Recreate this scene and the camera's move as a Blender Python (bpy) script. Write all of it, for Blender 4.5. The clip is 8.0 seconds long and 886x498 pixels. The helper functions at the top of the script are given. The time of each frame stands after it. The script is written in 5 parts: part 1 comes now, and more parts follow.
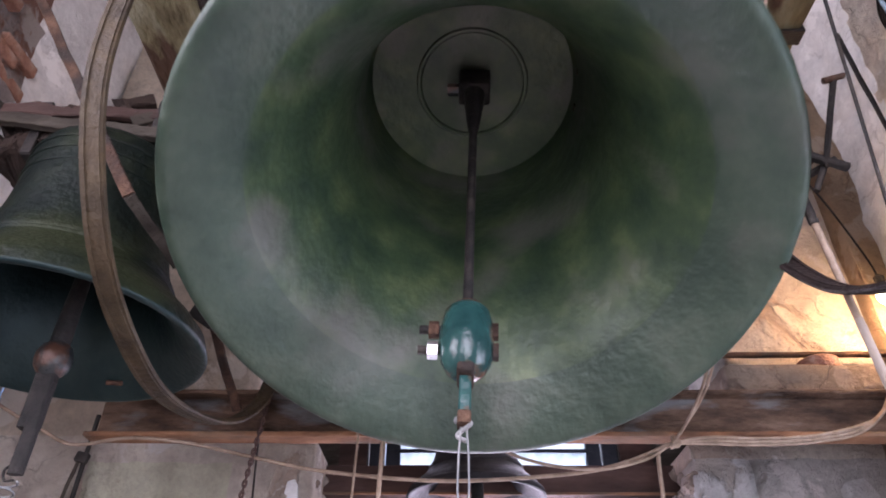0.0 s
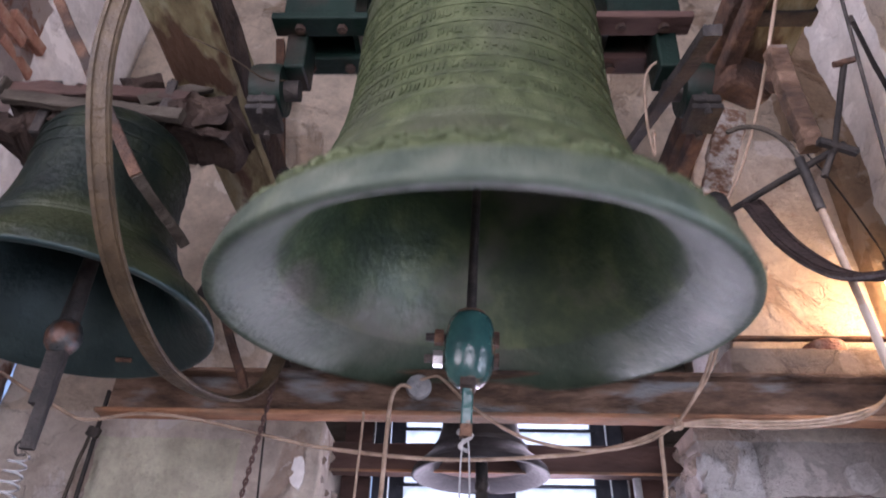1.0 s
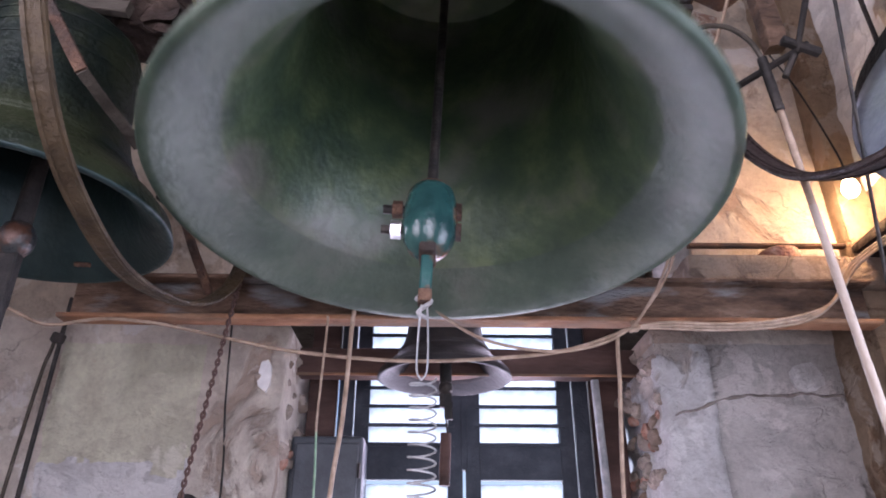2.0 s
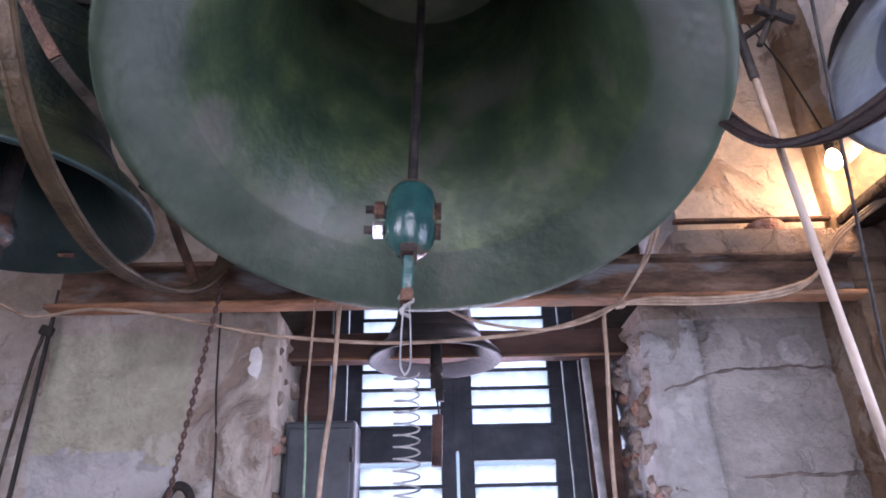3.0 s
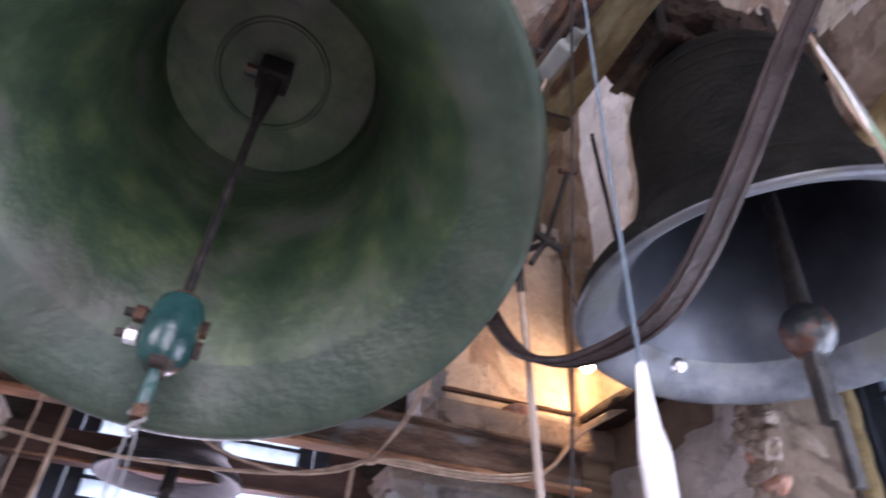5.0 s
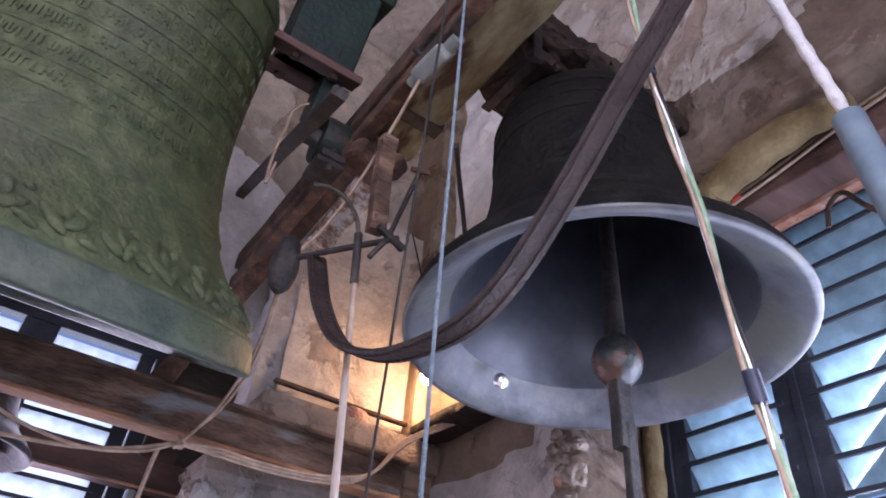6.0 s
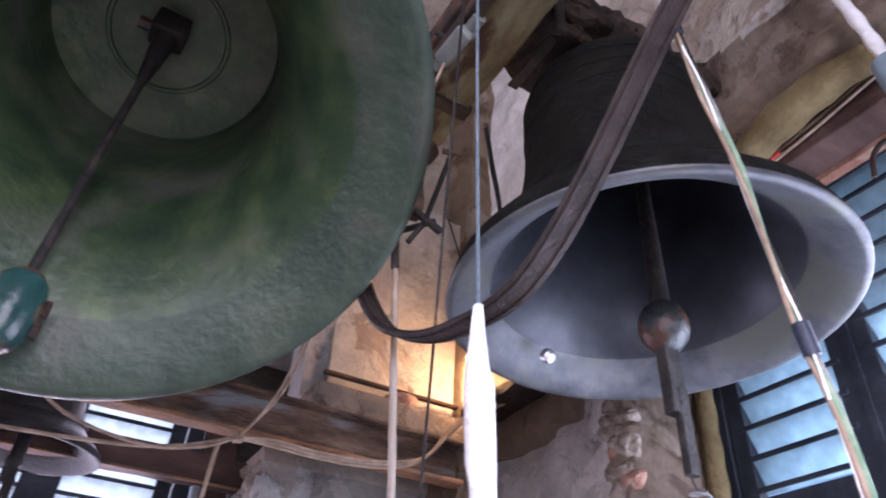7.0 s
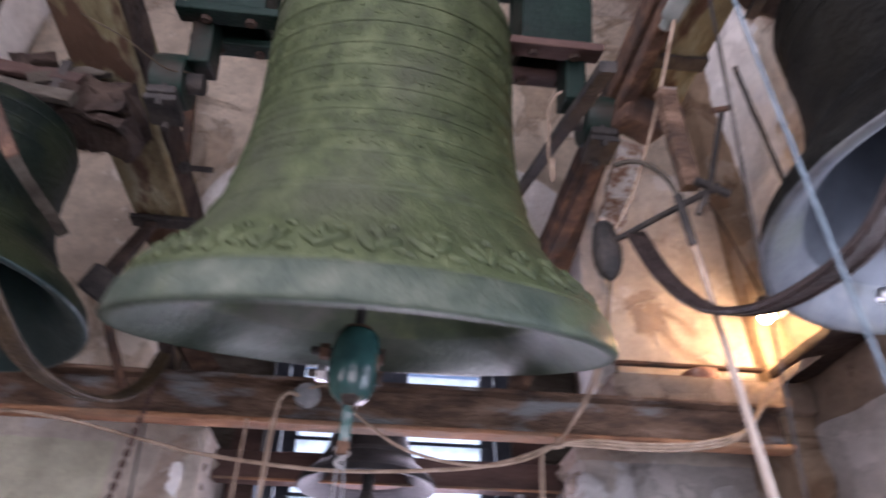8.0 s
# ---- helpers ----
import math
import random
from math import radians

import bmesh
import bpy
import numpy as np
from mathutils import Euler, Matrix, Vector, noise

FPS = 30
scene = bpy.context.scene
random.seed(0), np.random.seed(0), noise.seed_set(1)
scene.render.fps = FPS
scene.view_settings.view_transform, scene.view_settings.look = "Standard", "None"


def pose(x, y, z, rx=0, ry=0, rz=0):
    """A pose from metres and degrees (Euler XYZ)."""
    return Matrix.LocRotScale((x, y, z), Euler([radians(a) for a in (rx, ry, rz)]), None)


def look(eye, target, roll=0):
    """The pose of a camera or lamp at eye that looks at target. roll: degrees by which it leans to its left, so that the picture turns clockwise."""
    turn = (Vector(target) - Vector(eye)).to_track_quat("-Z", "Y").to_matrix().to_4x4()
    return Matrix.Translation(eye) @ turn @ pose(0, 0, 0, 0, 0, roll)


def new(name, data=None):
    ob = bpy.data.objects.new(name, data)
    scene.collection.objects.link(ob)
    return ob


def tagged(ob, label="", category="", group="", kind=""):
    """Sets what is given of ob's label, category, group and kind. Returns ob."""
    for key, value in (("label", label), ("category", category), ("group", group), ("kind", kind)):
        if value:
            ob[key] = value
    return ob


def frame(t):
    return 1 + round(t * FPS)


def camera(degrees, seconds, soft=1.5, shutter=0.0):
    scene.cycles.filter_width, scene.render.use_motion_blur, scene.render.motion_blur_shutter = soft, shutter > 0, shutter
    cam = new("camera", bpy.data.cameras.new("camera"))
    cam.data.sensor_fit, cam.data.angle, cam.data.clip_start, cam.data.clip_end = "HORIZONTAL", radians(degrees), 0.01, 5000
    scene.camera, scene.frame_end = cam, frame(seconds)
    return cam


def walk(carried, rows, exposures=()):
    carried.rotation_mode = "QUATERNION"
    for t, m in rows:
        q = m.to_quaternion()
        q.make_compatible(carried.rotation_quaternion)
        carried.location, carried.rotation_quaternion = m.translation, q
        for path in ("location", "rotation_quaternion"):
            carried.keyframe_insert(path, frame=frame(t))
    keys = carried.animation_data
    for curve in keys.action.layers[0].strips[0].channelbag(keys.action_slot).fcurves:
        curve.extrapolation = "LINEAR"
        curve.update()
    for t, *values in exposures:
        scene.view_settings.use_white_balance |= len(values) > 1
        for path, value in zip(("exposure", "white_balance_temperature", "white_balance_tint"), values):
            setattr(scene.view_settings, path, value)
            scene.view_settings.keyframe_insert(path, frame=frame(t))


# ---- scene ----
cam = camera(66.5, 8.0, soft=1.8, shutter=0.4)
PATH = [
    (0, (0.044, 0.012, 1.494), (0.015, 1.645, 2.647), 0.4),
    (0.5, (0.04, 0.001, 1.5), (-0.015, 1.638, 2.648), 1.1),
    (1, (0.056, 0.003, 1.499), (-0.001, 1.672, 2.6), 1.4),
    (1.5, (0.069, 0.021, 1.483), (0.067, 1.778, 2.44), 1.2),
    (2, (0.088, 0.028, 1.47), (0.113, 1.819, 2.359), 0.2),
    (3.5, (0.134, 0.039, 1.439), (0.169, 1.845, 2.298), -1.8),
    (4, (0.136, 0.019, 1.458), (0.2, 1.771, 2.42), -0.9),
    (4.5, (0.161, -0.016, 1.504), (0.368, 1.63, 2.622), 3.4),
    (5, (0.194, -0.057, 1.514), (0.729, 1.482, 2.674), 4.0),
    (5.2, (0.234, -0.057, 1.532), (0.862, 1.43, 2.713), 4.8),
    (6.3, (0.334, -0.059, 1.479), (1.169, 1.288, 2.699), 6.0),
    (6.5, (0.339, -0.059, 1.476), (1.158, 1.306, 2.687), 5.3),
    (7, (0.322, -0.058, 1.472), (1.061, 1.375, 2.654), 4.1),
    (7.5, (0.242, -0.041, 1.444), (0.77, 1.486, 2.622), 2.8),
    (8, (0.126, -0.006, 1.501), (0.304, 1.634, 2.632), 0.9),
]
walk(cam, [(t, look(eye, target, roll)) for t, eye, target, roll in PATH], [(0, 0.17, 5950, 28), (1.0, 0.27, 5950, 30), (2.0, 0.2, 5850, 29), (3.5, 0.13, 5600, 30), (4.5, 0.08, 5800, 29), (5.2, -0.1, 5900, 30), (6.5, -0.2, 5650, 33), (7.1, -0.2, 5850, 30), (7.5, -0.12, 6050, 28), (8, 0.2, 5950, 28)])

# ---- light ----
SUN_EL, SUN_ROT = 40, 250
world = bpy.data.worlds.new("sky")
scene.world = world
world.use_nodes = True
wn = world.node_tree.nodes
sky = wn.new("ShaderNodeTexSky")
sky.sky_type, sky.sun_disc = "NISHITA", False
sky.sun_elevation, sky.sun_rotation = radians(SUN_EL), radians(SUN_ROT)
wn["Background"].inputs[1].default_value = 0.15
world.node_tree.links.new(sky.outputs[0], wn["Background"].inputs[0])
sun = new("sun", bpy.data.lights.new("sun", "SUN"))
sun.data.energy, sun.data.angle, sun.data.color = 5.0, radians(0.5), (1.0, 0.95, 0.88)
sun.matrix_world = look((0, 0, 0), (0.4, 0.6, -0.7))


def daylight_panel(place, target, w, h, watts, color):
    ob = new("daylight_fill", bpy.data.lights.new("daylight_fill", "AREA"))
    ob.data.shape, ob.data.size, ob.data.size_y = "RECTANGLE", w, h
    ob.data.energy, ob.data.color = watts, color
    ob.matrix_world = look(place, target)


DAY = (0.88, 0.95, 1.0)
daylight_panel((0.23, 3.42, 1.9), (0.23, 0, 1.75), 1.15, 2.3, 50, DAY)
# added inside the north slats to brighten the lips and the arch
daylight_panel((0.25, 3.06, 1.9), (0.25, 0, 1.9), 0.76, 2.1, 32, (1.0, 0.90, 0.98))
daylight_panel((2.56, 0.72, 2.1), (0, 0.72, 1.95), 1.6, 2.3, 21, (0.9, 0.96, 1.0))
# added inside the east slats, aimed at the dim lower left wall
daylight_panel((2.2, 0.72, 1.85), (-1.0, 2.0, 2.4), 1.3, 1.6, 72, DAY)
# west and south openings are unseen; both lamps are added to light the walls
daylight_panel((-2.1, -0.15, 3.1), (0.5, 2.65, 3.2), 1.0, 2.3, 95, (1.0, 0.96, 0.94))
daylight_panel((0.1, -1.3, 2.7), (0.1, 2.6, 2.9), 1.4, 3.3, 122, (1.0, 0.96, 0.94))
scene.view_settings.exposure = 0.0

# ---- materials ----


def material(name, stops, scale=6.0, rough=0.8, metal=0.0, bump=0.3, fine=60.0, stain=None, stretch=(1, 1, 1), spec=0.3, stain_scale=2.0, stain_at=(0.5, 0.62)):
    """Colour ramp over fractal noise, a second larger noise for stains, and fine relief."""
    m = bpy.data.materials.new(name)
    m.use_nodes = True
    nt = m.node_tree
    n, link = nt.nodes, nt.links.new
    b = n["Principled BSDF"]
    co = n.new("ShaderNodeTexCoord")
    mp = n.new("ShaderNodeMapping")
    mp.inputs["Scale"].default_value = stretch
    link(co.outputs["Object"], mp.inputs[0])
    ns = n.new("ShaderNodeTexNoise")
    ns.inputs["Scale"].default_value, ns.inputs["Detail"].default_value, ns.inputs["Roughness"].default_value = scale, 9, 0.62
    link(mp.outputs[0], ns.inputs["Vector"])
    rp = n.new("ShaderNodeValToRGB")
    e = rp.color_ramp.elements
    lo, hi = 0.33, 0.67
    e[0].position, e[0].color = lo, (*stops[0], 1)
    e[1].position, e[1].color = hi, (*stops[-1], 1)
    for k, c in enumerate(stops[1:-1], 1):
        x = e.new(lo + (hi - lo) * k / (len(stops) - 1))
        x.color = (*c, 1)
    link(ns.outputs[0], rp.inputs[0])
    out = rp.outputs[0]
    if stain:
        n2 = n.new("ShaderNodeTexNoise")
        n2.inputs["Scale"].default_value, n2.inputs["Detail"].default_value = stain_scale, 7
        link(mp.outputs[0], n2.inputs["Vector"])
        r2 = n.new("ShaderNodeValToRGB")
        r2.color_ramp.elements[0].position, r2.color_ramp.elements[1].position = stain_at
        link(n2.outputs[0], r2.inputs[0])
        mx = n.new("ShaderNodeMix")
        mx.data_type = "RGBA"
        link(r2.outputs[0], mx.inputs[0])
        link(out, mx.inputs[6])
        mx.inputs[7].default_value = (*stain, 1)
        out = mx.outputs[2]
    link(out, b.inputs["Base Color"])
    nf = n.new("ShaderNodeTexNoise")
    nf.inputs["Scale"].default_value, nf.inputs["Detail"].default_value = fine, 6
    link(mp.outputs[0], nf.inputs["Vector"])
    ad = n.new("ShaderNodeMath")
    ad.operation = "MULTIPLY_ADD"
    link(ns.outputs[0], ad.inputs[0])
    ad.inputs[1].default_value = 1.6
    link(nf.outputs[0], ad.inputs[2])
    bp = n.new("ShaderNodeBump")
    bp.inputs["Strength"].default_value, bp.inputs["Distance"].default_value = bump, 0.02
    link(ad.outputs[0], bp.inputs["Height"])
    link(bp.outputs[0], b.inputs["Normal"])
    rr = n.new("ShaderNodeMapRange")
    rr.inputs[3].default_value, rr.inputs[4].default_value = max(rough - 0.12, 0.05), min(rough + 0.15, 1)
    link(nf.outputs[0], rr.inputs[0])
    link(rr.outputs[0], b.inputs["Roughness"])
    b.inputs["Metallic"].default_value = metal
    b.inputs["Specular IOR Level"].default_value = spec
    return m




def plaster(name, coat, under, pale, cover=0.52, bump=0.8, crack=0.16):
    """Old wall plaster: a mottled coat, broken away in sharp edged patches to an undercoat, with paler repairs, grime and cracks."""
    m = bpy.data.materials.new(name)
    m.use_nodes = True
    n, link = m.node_tree.nodes, m.node_tree.links.new
    b = n["Principled BSDF"]
    co = n.new("ShaderNodeTexCoord")

    def nz(scale, detail=8, rough=0.6, dist=0.0):
        x = n.new("ShaderNodeTexNoise")
        x.inputs["Scale"].default_value, x.inputs["Detail"].default_value = scale, detail
        x.inputs["Roughness"].default_value, x.inputs["Distortion"].default_value = rough, dist
        link(co.outputs["Object"], x.inputs["Vector"])
        return x.outputs[0]

    def ramp(sock, lo, hi, a=(0, 0, 0), c=(1, 1, 1)):
        r = n.new("ShaderNodeValToRGB")
        e = r.color_ramp.elements
        e[0].position, e[1].position, e[0].color, e[1].color = lo, hi, (*a, 1), (*c, 1)
        link(sock, r.inputs[0])
        return r.outputs[0]

    def mix(f, a, c, k="MIX"):
        x = n.new("ShaderNodeMix")
        x.data_type, x.blend_type = "RGBA", k
        link(f, x.inputs[0])
        for q, sl in ((a, 6), (c, 7)):
            if isinstance(q, tuple):
                x.inputs[sl].default_value = (*q, 1)
            else:
                link(q, x.inputs[sl])
        return x.outputs[2]

    mott = nz(5.5, 12, 0.74)
    base = ramp(mott, 0.34, 0.66, tuple(c * 0.66 for c in coat), tuple(min(c * 1.15, 0.84) for c in coat))
    low = ramp(nz(11, 8, 0.7), 0.3, 0.7, tuple(c * 0.6 for c in under), under)
    gone = ramp(nz(1.9, 9, 0.62, 0.6), cover, cover + 0.035)
    fresh = ramp(nz(2.6, 8, 0.6, 0.3), 0.585, 0.61)
    col = mix(gone, base, low)
    col = mix(ramp(nz(26, 9, 0.7), 0.52, 0.68, (0, 0, 0), (0.6, 0.6, 0.6)), col, tuple(c * 0.66 for c in coat))
    col = mix(fresh, col, pale)
    vo = n.new("ShaderNodeTexVoronoi")
    vo.feature = "DISTANCE_TO_EDGE"
    vo.inputs["Scale"].default_value = 2.3
    wp = n.new("ShaderNodeVectorMath")
    wp.operation = "MULTIPLY_ADD"
    nn = n.new("ShaderNodeTexNoise")
    nn.inputs["Scale"].default_value, nn.inputs["Detail"].default_value = 5, 6
    link(co.outputs["Object"], nn.inputs["Vector"])
    link(nn.outputs[1], wp.inputs[0])
    wp.inputs[1].default_value = (0.45, 0.45, 0.45)
    link(co.outputs["Object"], wp.inputs[2])
    link(wp.outputs[0], vo.inputs["Vector"])
    line = ramp(vo.outputs[0], 0.0, 0.018, (1, 1, 1), (0, 0, 0))
    here = n.new("ShaderNodeMath")
    here.operation = "MULTIPLY"
    link(line, here.inputs[0])
    link(ramp(nz(1.4, 3), 0.5, 0.56, (0, 0, 0), (crack * 2,) * 3), here.inputs[1])
    col = mix(here.outputs[0], col, tuple(c * 0.25 for c in under))
    col = mix(ramp(nz(0.9, 6, 0.7), 0.45, 0.78, (0, 0, 0), (0.38, 0.38, 0.38)), col, tuple(c * 0.5 for c in under))
    link(col, b.inputs["Base Color"])
    b.inputs["Roughness"].default_value, b.inputs["Specular IOR Level"].default_value = 0.93, 0.2
    hgt = n.new("ShaderNodeMath")
    hgt.operation = "MULTIPLY_ADD"
    link(gone, hgt.inputs[0])
    hgt.inputs[1].default_value = -0.55
    sm = n.new("ShaderNodeMath")
    sm.operation = "MULTIPLY_ADD"
    link(nz(34, 8, 0.7), sm.inputs[0])
    sm.inputs[1].default_value = 0.55
    link(mott, sm.inputs[2])
    link(sm.outputs[0], hgt.inputs[2])
    h2 = n.new("ShaderNodeMath")
    h2.operation = "SUBTRACT"
    link(hgt.outputs[0], h2.inputs[0])
    link(here.outputs[0], h2.inputs[1])
    bp = n.new("ShaderNodeBump")
    bp.inputs["Strength"].default_value, bp.inputs["Distance"].default_value = bump, 0.10
    link(h2.outputs[0], bp.inputs["Height"])
    link(bp.outputs[0], b.inputs["Normal"])
    return m


BEIGE_PLASTER = plaster("beige_stained_plaster", (0.70, 0.605, 0.49), (0.56, 0.45, 0.34), (0.76, 0.70, 0.62), 0.55, 1.0)
PLASTER = plaster("old_pink_plaster", (0.78, 0.68, 0.595), (0.60, 0.48, 0.39), (0.82, 0.78, 0.74), 0.55, 0.95)
GREY_PLASTER = plaster("grey_damp_plaster", (0.55, 0.525, 0.50), (0.40, 0.365, 0.335), (0.62, 0.585, 0.56), 0.56, 0.9)
GREEN_PLASTER = plaster("mossy_plaster", (0.78, 0.735, 0.575), (0.68, 0.62, 0.46), (0.78, 0.75, 0.64), 0.60, 1.0, 0.05)
LIME_PLASTER = plaster("pale_lime_plaster", (0.80, 0.78, 0.76), (0.66, 0.60, 0.54), (0.82, 0.81, 0.80), 0.58, 1.0, 0.06)
WHITE_PLASTER = plaster("whitewash", (0.82, 0.82, 0.83), (0.66, 0.60, 0.54), (0.83, 0.83, 0.83), 0.64, 0.4)
# paler than the wall round it: the window's light is put into the colour
ARCH_PLASTER = plaster("window_lit_arch_plaster", (0.82, 0.77, 0.74), (0.74, 0.66, 0.60), (0.84, 0.82, 0.81), 0.60, 0.7, 0.05)
BRICK_WALL = plaster("bare_brick_and_mortar", (0.42, 0.36, 0.34), (0.36, 0.20, 0.15), (0.50, 0.45, 0.42), 0.50, 1.0)
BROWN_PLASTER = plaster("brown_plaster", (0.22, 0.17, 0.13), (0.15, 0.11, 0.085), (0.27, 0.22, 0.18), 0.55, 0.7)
TAN_PLASTER = plaster("tan_limewash", (0.40, 0.30, 0.21), (0.30, 0.20, 0.13), (0.48, 0.40, 0.32), 0.55, 0.9)
BRICK = material("red_brick", [(0.1950, 0.0900, 0.0600), (0.2850, 0.1500, 0.1050), (0.3450, 0.2475, 0.2025)], 14, 0.95, bump=0.7, fine=80)
STONE = material("rubble_stone", [(0.10, 0.085, 0.07), (0.21, 0.175, 0.145), (0.34, 0.29, 0.245)], 9, 0.95, bump=1.0, fine=40)
# unseen floor, coloured pale so that it throws light up under the bells
FLOOR = material("pale_bounce_floorboards", [(0.36, 0.31, 0.29), (0.47, 0.42, 0.39), (0.56, 0.51, 0.47)], 4, 0.9, bump=0.3)
BRONZE = material("green_weathered_bronze", [(0.0243, 0.0333, 0.0144), (0.0414, 0.0558, 0.0234), (0.0684, 0.0846, 0.0396)], 16.0, 0.6, 0.2, 0.45, 70, stain=(0.0414, 0.0468, 0.0306), stain_scale=3.0, stain_at=(0.52, 0.78))
BRONZE_IN = material("green_bronze_inside", [(0.015, 0.034, 0.020), (0.034, 0.062, 0.028), (0.075, 0.106, 0.046)], 6.0, 0.42, 0.2, 0.22, 30, stain=(0.084, 0.090, 0.076), stain_scale=3.2, stain_at=(0.54, 0.70), spec=0.7)
LIP = material("green_bronze_lip", [(0.015, 0.034, 0.022), (0.030, 0.054, 0.035), (0.055, 0.078, 0.054)], 6.0, 0.48, 0.2, 0.25, 40, stain=(0.072, 0.078, 0.066), stain_scale=3.2, stain_at=(0.54, 0.76), spec=0.7)
RIM = material("grey_green_rim", [(0.020, 0.033, 0.024), (0.040, 0.054, 0.039), (0.070, 0.082, 0.062)], 10.0, 0.55, 0.2, 0.3, 50, stain=(0.048, 0.066, 0.034), stain_scale=3.0)
BRONZE_DARK = material("dark_green_bronze", [(0.0022, 0.0060, 0.0052), (0.0052, 0.0102, 0.0074), (0.0145, 0.0205, 0.0095)], 8.0, 0.5, 0.2, 0.4, 50, stain=(0.0165, 0.022, 0.0095), stain_scale=2.2, spec=0.2)
BRONZE_DARK_IN = material("blue_green_bronze_inside", [(0.007, 0.0182, 0.0195), (0.0126, 0.0273, 0.0277), (0.0224, 0.0404, 0.0391)], 4.0, 0.42, 0.35, 0.2, 50)
# grey bell: shade darkens the outside colour, light lifts the inside and lip
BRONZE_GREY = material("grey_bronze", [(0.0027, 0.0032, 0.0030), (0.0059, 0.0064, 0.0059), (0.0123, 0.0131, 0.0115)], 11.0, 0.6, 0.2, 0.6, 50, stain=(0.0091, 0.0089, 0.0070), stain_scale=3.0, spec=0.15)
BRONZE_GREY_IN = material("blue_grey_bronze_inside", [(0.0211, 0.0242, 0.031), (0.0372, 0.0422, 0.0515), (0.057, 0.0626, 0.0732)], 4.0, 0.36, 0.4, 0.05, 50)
LIP_GREY = material("lit_grey_lip", [(0.048, 0.0528, 0.0608), (0.084, 0.0904, 0.1024), (0.132, 0.1376, 0.148)], 8.0, 0.45, 0.35, 0.10, 60, stain=(0.092, 0.1, 0.0896), stain_scale=4.0)
BRONZE_SMALL = material("brown_bronze", [(0.0194, 0.0192, 0.0208), (0.0324, 0.0314, 0.0340), (0.0486, 0.0472, 0.0491)], 6.0, 0.6, 0.3, 0.2, 60)
LIP_SMALL = material("pale_brown_lip", [(0.0086, 0.0098, 0.0114), (0.0151, 0.0164, 0.0182), (0.0226, 0.0234, 0.0253)], 6.0, 0.6, 0.2, 0.2, 60)
GREEN_STEEL = material("dark_green_painted_steel", [(0.0022, 0.0081, 0.0066), (0.0044, 0.0140, 0.0106), (0.0081, 0.0208, 0.0157)], 6, 0.5, 0.0, 0.2, 60, stain=(0.0255, 0.0179, 0.0145), stain_scale=4, stain_at=(0.56, 0.7), spec=0.15)
TEAL = material("chipped_teal_paint", [(0.010, 0.036, 0.036), (0.017, 0.058, 0.055), (0.034, 0.090, 0.080)], 9, 0.2, 0.0, 0.15, 60, stain=(0.104, 0.0496, 0.0256), stain_scale=11, stain_at=(0.54, 0.62), spec=0.5)
RUST = material("rusty_iron", [(0.026, 0.0155, 0.011), (0.064, 0.035, 0.023), (0.125, 0.072, 0.046)], 14, 0.85, 0.1, 0.6, 90, stain=(0.030, 0.023, 0.020), stain_scale=6)
BEAM_RUST = material("rusty_flaking_steel", [(0.034, 0.022, 0.016), (0.095, 0.058, 0.038), (0.185, 0.122, 0.085)], 11, 0.85, 0.05, 0.9, 60, stain=(0.17, 0.172, 0.172), stain_scale=7, stain_at=(0.56, 0.68), stretch=(0.5, 1, 1.6))
FLANGE = material("orange_rust_flange", [(0.10, 0.05, 0.03), (0.22, 0.11, 0.058), (0.33, 0.185, 0.105)], 9, 0.85, 0.05, 0.5, 70, stain=(0.12, 0.085, 0.06), stain_scale=5, stretch=(0.5, 1, 1))
IRON = material("dark_iron", [(0.011, 0.011, 0.011), (0.023, 0.021, 0.020), (0.048, 0.041, 0.036)], 15, 0.65, 0.25, 0.4, 90)
BALL = material("greasy_dark_iron", [(0.014, 0.018, 0.020), (0.028, 0.034, 0.036), (0.05, 0.056, 0.055)], 10, 0.30, 0.25, 0.3, 60, stain=(0.070, 0.034, 0.022), stain_scale=13, stain_at=(0.50, 0.58), spec=0.5)
OCHRE = material("flaking_ochre_paint_on_timber", [(0.075, 0.058, 0.028), (0.150, 0.128, 0.068), (0.215, 0.205, 0.140)], 11, 0.85, 0.0, 0.8, 50, stain=(0.058, 0.031, 0.017), stain_scale=8, stain_at=(0.505, 0.57), stretch=(1, 0.4, 1))
WOOD_DARK = material("dark_red_brown_timber", [(0.030, 0.018, 0.015), (0.060, 0.034, 0.028), (0.10, 0.06, 0.05)], 6, 0.8, 0.0, 0.4, 60, stretch=(0.3, 1, 1))
WOOD_ROT = material("rotten_brown_timber", [(0.0074, 0.0046, 0.0034), (0.0223, 0.0136, 0.0099), (0.0508, 0.0347, 0.0254)], 9, 0.9, 0.0, 0.9, 45, stretch=(0.5, 1, 1))
WOOD_GREY = material("weathered_grey_timber", [(0.0211, 0.0174, 0.0130), (0.0465, 0.0391, 0.0304), (0.0806, 0.0713, 0.0589)], 9, 0.9, 0.0, 0.8, 45, stretch=(0.4, 1, 1))
STRAP_L = material("olive_brown_leather", [(0.0177, 0.0118, 0.0056), (0.0341, 0.023, 0.0107), (0.0573, 0.0389, 0.019)], 14, 0.6, 0.0, 0.4, 90, stain=(0.0648, 0.0471, 0.0256), stain_scale=8, stain_at=(0.58, 0.72))
STRAP_R = material("dark_brown_leather", [(0.0127, 0.0089, 0.0082), (0.0230, 0.0160, 0.0149), (0.0365, 0.0260, 0.0235)], 14, 0.5, 0.0, 0.35, 90)
